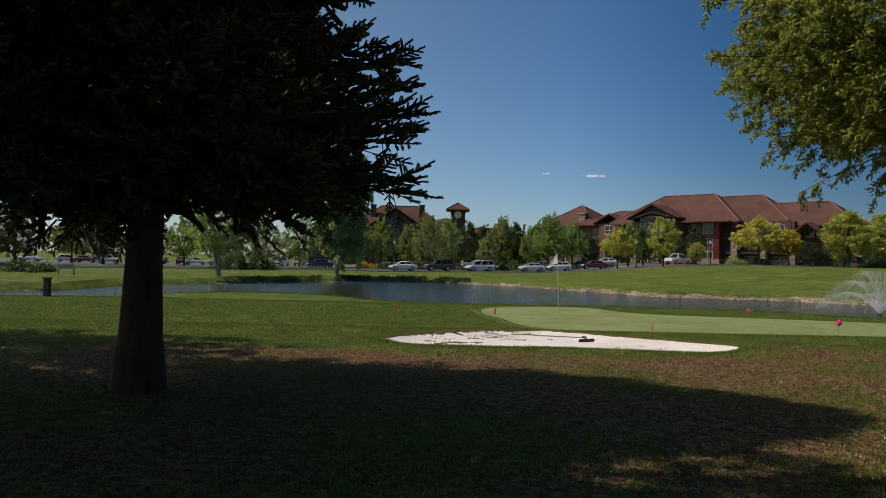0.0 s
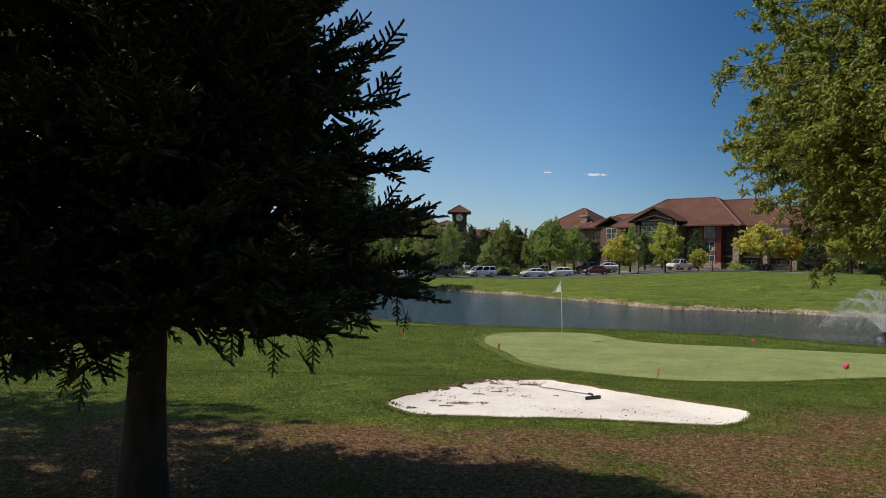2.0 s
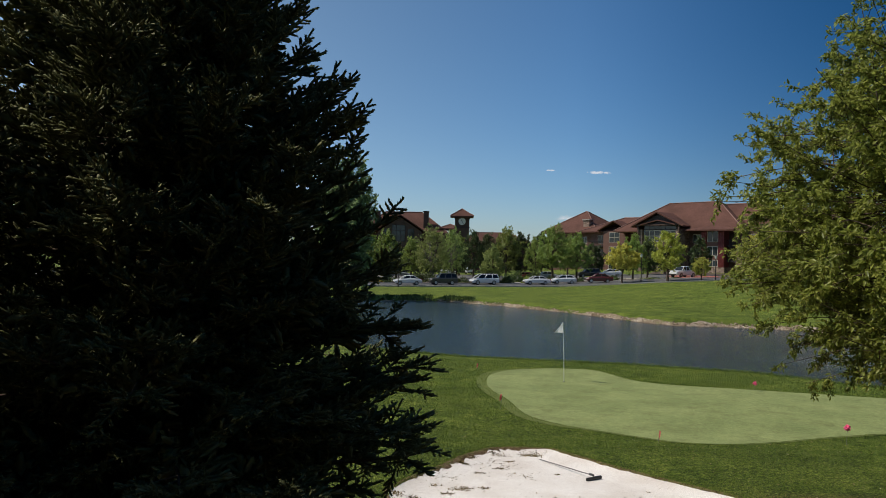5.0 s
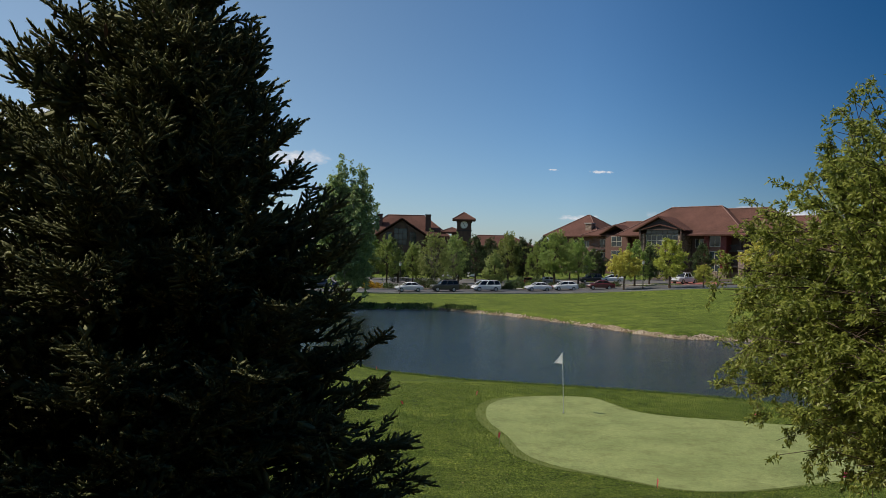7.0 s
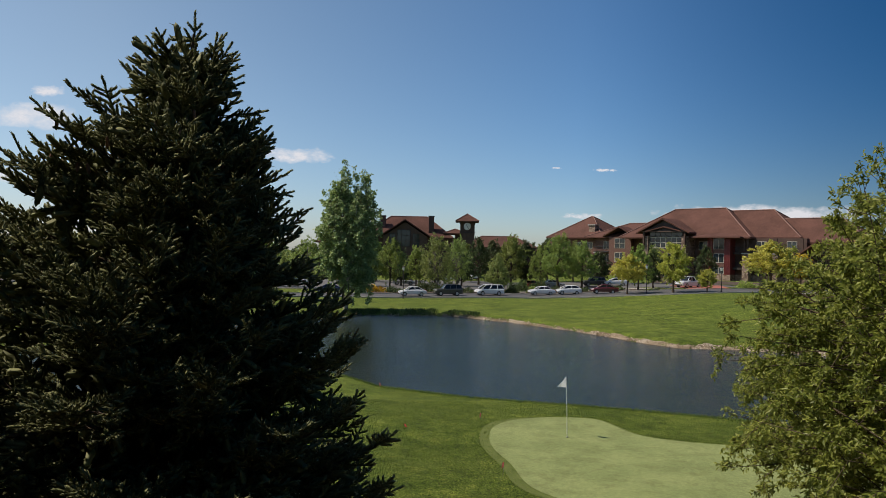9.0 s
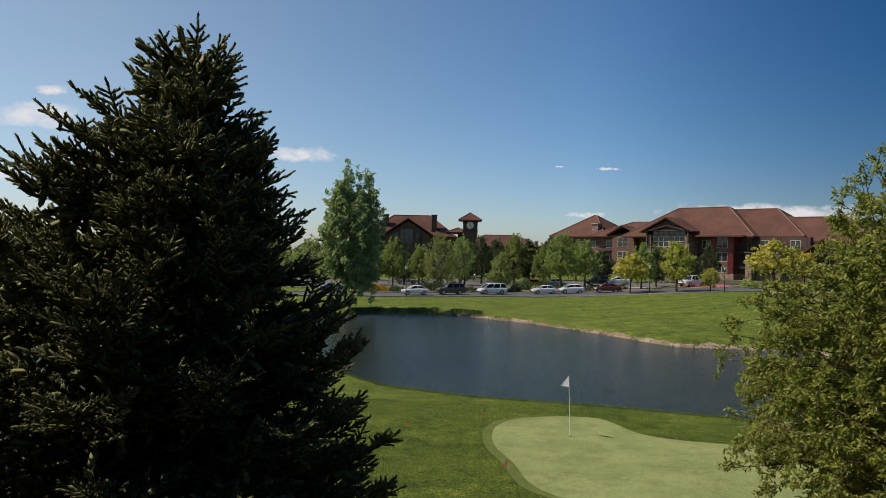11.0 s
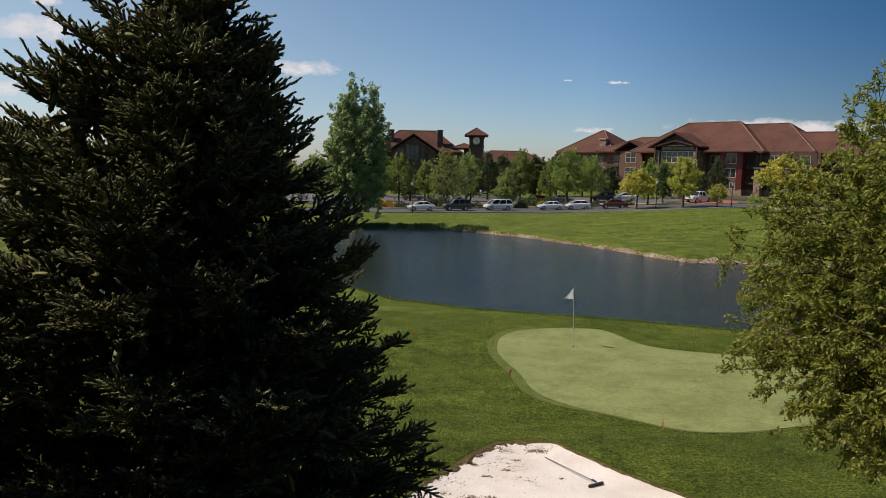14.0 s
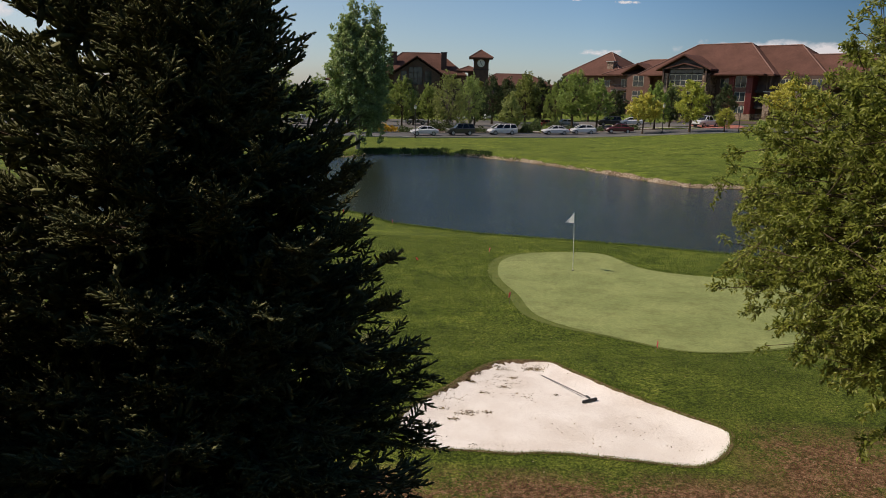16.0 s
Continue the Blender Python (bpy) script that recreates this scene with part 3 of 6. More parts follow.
def leaf_shape(width=0.42, fold=0.16):
    """A pointed leaf one unit long, folded along its rib."""
    v = np.array([(0, 0, 0), (width / 2, 0.45, fold), (0, 1, -0.06), (-width / 2, 0.45, fold)])
    f = np.array([(0, 1, 2), (0, 2, 3)])
    return v, f


def clump_shape(rng, n=5):
    """A few leaves round a point, for crowns that are seen from far off."""
    tv = np.array([(0, 0, 0), (0.34, 0.45, 0.05), (0, 1, -0.1), (-0.34, 0.45, 0.05)])
    tf = np.array([(0, 1, 2), (0, 2, 3)])
    vs, fs = [], []
    for i in range(n):
        d = rng.normal(0, 1, 3)
        v, f = place_many(tv, tf, rng.normal(0, 0.22, (1, 3)), d[None], rng.normal(0, 1, (1, 3)), np.array([rng.uniform(0.55, 0.95)]))
        vs.append(v)
        fs.append(f + len(v) * i)
    return np.concatenate(vs), np.concatenate(fs)


def branch_to(rng, a, b, bend, k=6):
    """A bent line from a to b that leaves a steeply and flattens out."""
    a, b = np.asarray(a, float), np.asarray(b, float)
    t = np.linspace(0, 1, k)[:, None]
    ln = np.linalg.norm(b - a)
    mid = a * (1 - t) + b * t
    lift = np.sin(t * np.pi) * ln * bend * np.array([0, 0, 1.0])
    wob = np.sin(t * np.pi) * rng.normal(0, 0.07, 3) * ln
    return mid + lift + wob


def broadleaf(name, label, base, crown_c, crown_r, trunk_r, leaf, bark, seed, limbs=16, subs=9, twigs=7, leaves=9, leaf_len=0.09, droop=0.3,
              first=0.3, lumps=0.18, clump=False, stems=1, taper=0.0, low=1.0, fork=0.0, category="tree"):
    """A broad-leaved tree: trunk, limbs and a crown of separate leaves. crown_c is relative to the base."""
    rng = np.random.default_rng(seed)
    thing = new(name)
    thing.location = base
    tagged(thing, label, category)
    c, r = np.asarray(crown_c, float), np.asarray(crown_r, float)
    topz = c[2] + r[2] * 0.75
    lines, trunks = [], []
    axis = []
    for q in range(stems):
        lean = rng.normal(0, 0.12, 2) * (stems > 1) * topz if not fork else (fork * (2 * q - 1), 0.0)
        tz = np.linspace(-0.15, topz, 9)
        tt = np.clip(tz / topz, 0, 1)
        pts = np.stack([c[0] * tt ** 1.5 + lean[0] * tt + 0.03 * topz * np.sin(tz * 0.8 + q) * tt, c[1] * tt ** 1.5 + lean[1] * tt + 0.02 * topz * np.sin(tz * 0.6 + 2 * q) * tt, tz], 1)
        rad = trunk_r * (1 - 0.88 * tt) / stems ** 0.4
        rad[0] *= 1.4
        trunks.append((pts, rad))
        axis.append(pts)
    v, f = tubes(trunks, 9)
    part("trunk", mesh_np("trunk", v, f), bark, thing, smooth=True)
    o_, d_, s_ = [], [], []
    for i in range(limbs):
        # ends of the limbs spread evenly over the crown
        u = 1 - 2 * (i + 0.5) / limbs
        u = 0.95 * u
        a = i * 2.39996 + rng.normal(0, 0.2)
        w = math.sqrt(max(0, 1 - u * u))
        rr = rng.uniform(0.55, 0.8) * (1 + rng.normal(0, lumps))
        slim = 1 - taper * max(0.0, u)
        c = np.asarray(crown_c, float) + (np.array([fork * (2 * (i % 2) - 1), 0, -0.7 * (i % 2)]) if fork else 0.0)
        end = c + r * np.array([w * math.cos(a) * slim, w * math.sin(a) * slim, u if u > 0 else u * low]) * rr
        pts = axis[i % stems]
        h0 = np.clip((end[2] - abs(end[2] - c[2]) * 0.2) * rng.uniform(0.45, 0.8), topz * first, topz * 0.95)
        st = np.array([np.interp(h0, pts[:, 2], pts[:, 0]), np.interp(h0, pts[:, 2], pts[:, 1]), h0])
        ln = branch_to(rng, st, end, 0.08)
        lr = trunk_r * 0.27
        lines.append((ln, np.linspace(lr, lr * 0.25, 6)))
        for j in range(subs):
            sj = rng.uniform(0.35, 1.0)
            p = np.array([np.interp(sj, np.linspace(0, 1, 6), ln[:, q]) for q in range(3)])
            q = (end - c) / r
            q = q / np.linalg.norm(q) + rng.normal(0, 0.34, 3)
            q /= np.linalg.norm(q)
            lim = 1.0 + lumps * 1.3 * noise.noise(Vector(q * 2.4 + np.array([seed, 0, 0])))
            thin = np.array([1, 1, 0]) * (1 - taper * max(0.0, q[2])) + np.array([0, 0, 1.0 if q[2] > 0 else low])
            if low < 1 and q[2] < 0:
                thin = thin * np.array([1, 1, 0]) / max(0.35, math.hypot(q[0], q[1])) ** 0.5 + thin * np.array([0, 0, 1])
            e = c + r * q * thin * lim * rng.uniform(0.42, 1.0) ** 0.5
            sl = branch_to(rng, p, e, 0.05, 4)
            lines.append((sl, np.linspace(lr * 0.2, lr * 0.07, 4)))
            for t in range(twigs):
                tj = rng.uniform(0.2, 1.0) ** 0.7
                tp = np.array([np.interp(tj, np.linspace(0, 1, 4), sl[:, q]) for q in range(3)])
                td = rng.normal(0, 1, 3) + (e - p) / (np.linalg.norm(e - p) + 1e-6) * 0.9 + (end - c) / np.linalg.norm(end - c) * 0.5
                td /= np.linalg.norm(td)
                tl = max(leaf_len, 0.085) * rng.uniform(1.3, 3.0) if not clump else leaf_len * rng.uniform(0.5, 1.3)
                te = tp + td * tl - np.array([0, 0, droop * tl * 0.5])
                if not clump:
                    lines.append((np.stack([tp, te]), np.array([lr * 0.07, lr * 0.04])))
                kj = (np.arange(leaves)[:, None] + rng.random((leaves, 1))) / leaves
                o_.append(tp + (te - tp) * kj + rng.normal(0, leaf_len * 0.25, (leaves, 3)))
                d_.append(td * 0.6 + rng.normal(0, 0.75, (leaves, 3)) - np.array([0, 0, droop]))
                s_.append(leaf_len * rng.uniform(0.65, 1.2, leaves))
    v, f = tubes(lines, 4)
    part("branch", mesh_np("branch", v, f), bark, thing)["kind"] = "stuff"
    o_, d_, s_ = np.concatenate(o_), np.concatenate(d_), np.concatenate(s_)
    upv = rng.normal(0, 0.5, o_.shape) + (0, 0, 1)
    if clump:
        vs, fs, off = [], [], 0
        kind = rng.integers(0, 3, len(o_))
        for q in range(3):
            tv, tf = clump_shape(rng, 3)
            v, f = place_many(tv, tf, o_[kind == q], d_[kind == q], upv[kind == q], s_[kind == q])
            vs.append(v), fs.append(f + off)
            off += len(v)
        v, f = np.concatenate(vs), np.concatenate(fs)
    else:
        tv, tf = leaf_shape(0.42)
        v, f = place_many(tv, tf, o_, d_, upv, s_)
    ob = part("crown", mesh_np("crown", v, f), leaf, thing)
    ob["kind"] = "stuff"
    return thing


def gz(x, y):
    return float(ground_z(x, y))


SPRUCE_PROFILE = [(1.65, 2.05), (1.85, 2.4), (2.1, 2.55), (2.5, 2.6), (3.1, 2.28), (3.9, 2.02), (4.6, 1.86), (5.1, 1.6), (5.8, 1.26), (6.3, 1.04), (6.7, 0.78), (7.0, 0.47), (7.3, 0.23), (7.6, 0.09), (7.9, 0.04)]
spruce((-2.69, 6.35, gz(-2.69, 6.35)), 7.9, SPRUCE_PROFILE, "tall dense dark green spruce standing on the lawn", 4, wide=0.5, lean=(0.042, 0))
broadleaf("ash_tree", "leafy olive-green broadleaf tree with sunlit pointed leaves", (6.6, 8.3, gz(6.6, 8.3)), (0.0, -0.7, 4.15), (3.55, 4.3, 4.0), 0.17, LEAF_NEAR, BARK, 11,
          limbs=44, subs=30, twigs=9, leaves=34, leaf_len=0.066, droop=0.3, first=0.3, lumps=0.09, taper=0.12, low=0.52)



# ---- roads and paving on the far side ----
def strip(name, near, far, lift, material, label, category):
    line = near + list(reversed(far))
    return sheet(name, line, 3.0, lift, material, label, category)


ROAD_NEAR = [(-120, 70), (-60, 84), (-30, 93.5), (-15, 97.2), (-7, 98.6), (0, 100.2), (8, 101.4), (16, 101.6), (24, 99.5), (30, 97.3), (36, 96.2), (44, 97), (60, 100), (110, 108)]
ROAD_FAR = [(-120, 79), (-60, 93), (-30, 102), (-15, 105), (-7, 106.3), (0, 107.8), (8, 110.3), (16, 111.6), (24, 110), (30, 107.5), (36, 106), (44, 106.5), (60, 109), (110, 117)]
strip("road", ROAD_NEAR, ROAD_FAR, 0.03, ASPHALT, "grey asphalt drive along the lawn", "road")
KERB = plain("kerb_concrete", (0.42, 0.39, 0.34), 0.85)


def kerb(line, name):
    bm = bmesh.new()
    pts = [Vector((x, y, gz(x, y))) for x, y in line]
    dense = []
    for a, b in zip(pts, pts[1:]):
        n = max(1, int((b - a).length / 4))
        for i in range(n):
            p = a.lerp(b, i / n)
            dense.append(Vector((p.x, p.y, gz(p.x, p.y))))
    rings = []
    for i, p in enumerate(dense):
        d = (dense[min(i + 1, len(dense) - 1)] - dense[max(i - 1, 0)]).normalized()
        s = Vector((-d.y, d.x, 0)) * 0.09
        rings.append([bm.verts.new(p + o) for o in (-s + Vector((0, 0, -0.1)), -s + Vector((0, 0, 0.15)), s + Vector((0, 0, 0.15)), s + Vector((0, 0, -0.1)))])
    for a, b in zip(rings, rings[1:]):
        for k in range(3):
            bm.faces.new((a[k], a[k + 1], b[k + 1], b[k]))
    return tagged(part(name, bm, KERB), "pale concrete kerb edging the drive", "kerb", kind="structure")


kerb([(x, y + 0.12) for x, y in ROAD_NEAR[1:-1]], "kerb_1")
kerb([(x, y + 0.05) for x, y in ROAD_FAR[1:-1]], "kerb_2")
PALE = plain("parking_asphalt", (0.115, 0.108, 0.10), 0.9, vary=0.2, scale=1.5)
strip("parking_lot", [(-110, 104), (-60, 112), (-30, 116), (-8, 118), (6, 122), (20, 124), (33, 120)], [(-110, 160), (-60, 158), (-30, 156), (-8, 158), (6, 160), (20, 150), (33, 136)], 0.04, PALE,
      "worn pale asphalt parking lot behind the drive", "parking lot")
strip("parking_lot", [(18, 119), (30, 116.4), (36, 114.5), (48, 113)], [(20, 131), (30, 132), (38, 128), (46, 124)], 0.035, PALE, "worn asphalt court in front of the lodge", "parking lot")
MULCH = plain("bark_mulch", (0.075, 0.05, 0.034), 0.95, vary=0.4, scale=4)
strip("planting_strip", [(-14, 106), (0, 108.6), (14, 112.2), (24, 110.8), (30, 108.3)], [(-14, 109.8), (0, 113.2), (14, 116.7), (24, 115), (30, 112.6)], 0.05, MULCH, "brown bark mulch strip under the trees", "planting strip")
strip("planting_strip", [(36.5, 129.2), (46.5, 124.6), (56, 119)], [(44, 150), (52, 143), (64, 130)], 0.03, MULCH, "brown bark mulch bed at the lodge's foot", "planting strip")
strip("red_paving", [(35.6, 106.2), (37.5, 105.8), (41.5, 105.9)], [(36, 118), (38, 118.5), (44.5, 118)], 0.06, REDPAVE, "brick-red paved crossing beside the drive", "paving")
strip("pavement", [(40.4, 92), (42, 93.5), (46, 94.5), (60, 98)], [(41.5, 96.6), (43, 96.8), (46, 97), (60, 99.9)], 0.05, CONCRETE, "pale concrete footpath beside the drive", "pavement")
strip("pavement", [(-14, 110), (0, 113.5), (14, 117), (30, 113), (36, 110)], [(-14, 111.8), (0, 115.2), (14, 118.7), (30, 114.8), (36, 112)], 0.05, CONCRETE, "pale concrete footpath behind the parked cars", "pavement")


# ---- buildings ----
def box(bm, x0, x1, y0, y1, z0, z1):
    m = Matrix.LocRotScale(((x0 + x1) / 2, (y0 + y1) / 2, (z0 + z1) / 2), None, (abs(x1 - x0), abs(y1 - y0), abs(z1 - z0)))
    return bmesh.ops.create_cube(bm, size=1.0, matrix=m)


def boxes(*items):
    bm = bmesh.new()
    for it in items:
        box(bm, *it)
    return bm


def shingle_material():
    m = Mat("roof_shingles", 0.9, 0, 0.2)
    co = m.coords("Object")
    rows = m.noise(5, 3, 0.6, co, (0.6, 0.6, 6))
    big = m.noise(0.25, 4, 0.6, co)
    c = m.ramp(big, [(0.35, (0.092, 0.044, 0.032)), (0.65, (0.132, 0.062, 0.046))])
    c = m.mix(1.0, c, m.ramp(rows, [(0.3, (0.75, 0.75, 0.75)), (0.7, (1.2, 1.2, 1.2))]), "MULTIPLY")
    m.color(c).bump(rows, 0.6, 0.05)
    return m.m


def rubble_material(name, a, b):
    m = Mat(name, 0.9, 0, 0.2)
    co = m.coords("Object")
    vo = m.n.new("ShaderNodeTexVoronoi")
    vo.inputs["Scale"].default_value = 2.6
    m.l.new(co, vo.inputs["Vector"])
    c = m.ramp(vo.outputs["Color"], [(0.1, a), (0.9, b)])
    m.color(c).bump(vo.outputs["Distance"], 0.8, 0.08)
    return m.m


ROOF = shingle_material()
RIDGE = plain("ridge_cap", (0.21, 0.115, 0.09), 0.85)
BROWN = plain("brown_siding", (0.085, 0.05, 0.036), 0.8, vary=0.25, scale=1.2)
BRICK = plain("brown_brick", (0.15, 0.075, 0.055), 0.85, vary=0.3, scale=5)
RED = plain("red_metal_siding", (0.20, 0.034, 0.028), 0.5, vary=0.15, scale=3)
RUBBLE = rubble_material("rubble_stone", (0.13, 0.085, 0.06), (0.38, 0.28, 0.215))
TRIM = plain("dark_trim", (0.035, 0.026, 0.022), 0.7)
CREAM = plain("cream_frame", (0.46, 0.42, 0.34), 0.6)
GLASS = Mat("window_glass", 0.05, 0, 0.45)
GLASS.color(GLASS.ramp(GLASS.noise(0.35, 2), [(0.35, (0.012, 0.016, 0.018)), (0.65, (0.05, 0.066, 0.07))]))
GLASS = GLASS.m
BLACK = plain("black_metal", (0.02, 0.02, 0.02), 0.5)
WHITE = plain("white_paint", (0.78, 0.77, 0.74), 0.5, vary=0.05)


def hip_roof(thing, u0, u1, v0, v1, ze, zr, over=0.7, name="roof", caps=True):
    """A hipped roof with its ridge along the longer side, eaves with a fascia, and pale caps along the hips."""
    u0, u1, v0, v1 = u0 - over, u1 + over, v0 - over, v1 + over
    bm = bmesh.new()
    du, dv = u1 - u0, v1 - v0
    k = min(du, dv) / 2
    if du >= dv:
        r0, r1 = (u0 + k, (v0 + v1) / 2), (u1 - k, (v0 + v1) / 2)
    else:
        r0, r1 = ((u0 + u1) / 2, v0 + k), ((u0 + u1) / 2, v1 - k)
    c = [bm.verts.new((x, y, ze)) for x, y in ((u0, v0), (u1, v0), (u1, v1), (u0, v1))]
    b = [bm.verts.new((x, y, ze - 0.28)) for x, y in ((u0, v0), (u1, v0), (u1, v1), (u0, v1))]
    a0 = bm.verts.new((*r0, zr))
    a1 = bm.verts.new((*r1, zr)) if (Vector(r0) - Vector(r1)).length > 0.05 else a0
    if du >= dv:
        fs = [(c[0], c[1], a1, a0), (c[1], c[2], a1), (c[2], c[3], a0, a1), (c[3], c[0], a0)]
    else:
        fs = [(c[0], c[1], a0), (c[1], c[2], a1, a0), (c[2], c[3], a1), (c[3], c[0], a0, a1)]
    for f in fs:
        f = list(dict.fromkeys(f))
        bm.faces.new(f)
    for i in range(4):
        j = (i + 1) % 4
        bm.faces.new((b[i], b[j], c[j], c[i]))
    bm.faces.new(list(reversed(b)))
    roof = part(name, bm, ROOF, thing)
    if not caps:
        return roof
    lines = []
    A0, A1 = Vector((*r0, zr)), Vector((*r1, zr))
    cor = [Vector((x, y, ze)) for x, y in ((u0, v0), (u1, v0), (u1, v1), (u0, v1))]
    pairs = [(cor[0], A0), (cor[1], A1 if du >= dv else A0), (cor[2], A1), (cor[3], A0 if du >= dv else A1), (A0, A1)]
    for p, q in pairs:
        if (q - p).length < 0.1:
            continue
        lines.append((np.array([p + Vector((0, 0, 0.05)), q + Vector((0, 0, 0.05))]), np.array([0.13, 0.13])))
    v, f = tubes(lines, 5)
    part("ridge_cap", mesh_np("ridge_cap", v, f), RIDGE, roof)
    return roof


def gable_roof(thing, u0, u1, v0, v1, ze, zr, thick=0.3):
    """A gabled roof whose ridge runs along v."""
    bm = bmesh.new()
    um = (u0 + u1) / 2
    prof = [(u0, ze), (um, zr), (u1, ze), (u1, ze - thick), (um, zr - thick), (u0, ze - thick)]
    f = [bm.verts.new((x, v0, z)) for x, z in prof]
    b = [bm.verts.new((x, v1, z)) for x, z in prof]
    for i in range(6):
        j = (i + 1) % 6
        bm.faces.new((f[i], f[j], b[j], b[i]))
    bm.faces.new((f[0], f[1], f[4], f[5]))
    bm.faces.new((f[1], f[2], f[3], f[4]))
    return part("roof", bm, ROOF, thing)


def gable_wall(thing, u0, u1, v0, v1, ze, zr, material):
    bm = bmesh.new()
    um = (u0 + u1) / 2
    f = [bm.verts.new((x, v0, z)) for x, z in ((u0, ze), (u1, ze), (um, zr))]
    b = [bm.verts.new((x, v1, z)) for x, z in ((u0, ze), (u1, ze), (um, zr))]
    bm.faces.new(f)
    bm.faces.new(list(reversed(b)))
    for i in range(3):
        bm.faces.new((f[i], b[i], b[(i + 1) % 3], f[(i + 1) % 3]))
    return part("gable", bm, material, thing)


def window(thing, u0, u1, z0, z1, v, nu=2, nz=1, frame_mat=None, bar=0.09):
    """A window in a wall whose outside is at v: a frame that stands proud, and its panes."""
    items = [(u0, u1, v - 0.06, v + 0.05, z0, z0 + bar), (u0, u1, v - 0.06, v + 0.05, z1 - bar, z1)]
    for i in range(nu + 1):
        x = u0 + (u1 - u0 - bar) * i / nu
        items.append((x, x + bar, v - 0.05, v + 0.05, z0 + bar, z1 - bar))
    for i in range(1, nz):
        z = z0 + (z1 - z0) * i / nz
        items.append((u0 + bar, u1 - bar, v - 0.045, v + 0.05, z - bar / 2, z + bar / 2))
    win = part("window", boxes(*items), frame_mat or CREAM, thing)
    for i in range(nu):
        x0 = u0 + (u1 - u0 - bar) * i / nu + bar
        x1 = u0 + (u1 - u0 - bar) * (i + 1) / nu
        part("pane", boxes((x0, x1, v - 0.025, v - 0.012, z0 + bar, z1 - bar)), GLASS, win)
    return win


def balcony(thing, u0, u1, v0, v1, z):
    b = part("balcony", boxes((u0, u1, v0, v1, z - 0.3, z)), TRIM, thing)
    items = [(u0, u1, v0, v0 + 0.06, z + 1.0, z + 1.08), (u0, u1, v0, v0 + 0.06, z + 0.1, z + 0.15)]
    n = max(2, int((u1 - u0) / 0.22))
    for i in range(n + 1):
        x = u0 + (u1 - u0 - 0.03) * i / n
        items.append((x, x + 0.03, v0 + 0.01, v0 + 0.05, z + 0.15, z + 1.0))
    part("railing", boxes(*items), BLACK, b)
    return b


def pillar(thing, u0, u1, v0, v1, z0, z1):
    p = part("pillar", boxes((u0, u1, v0, v1, z0, z1)), RUBBLE, thing)
    part("cap", boxes((u0 - 0.15, u1 + 0.15, v0 - 0.15, v1 + 0.15, z1, z1 + 0.22)), CONCRETE, p)
    return p


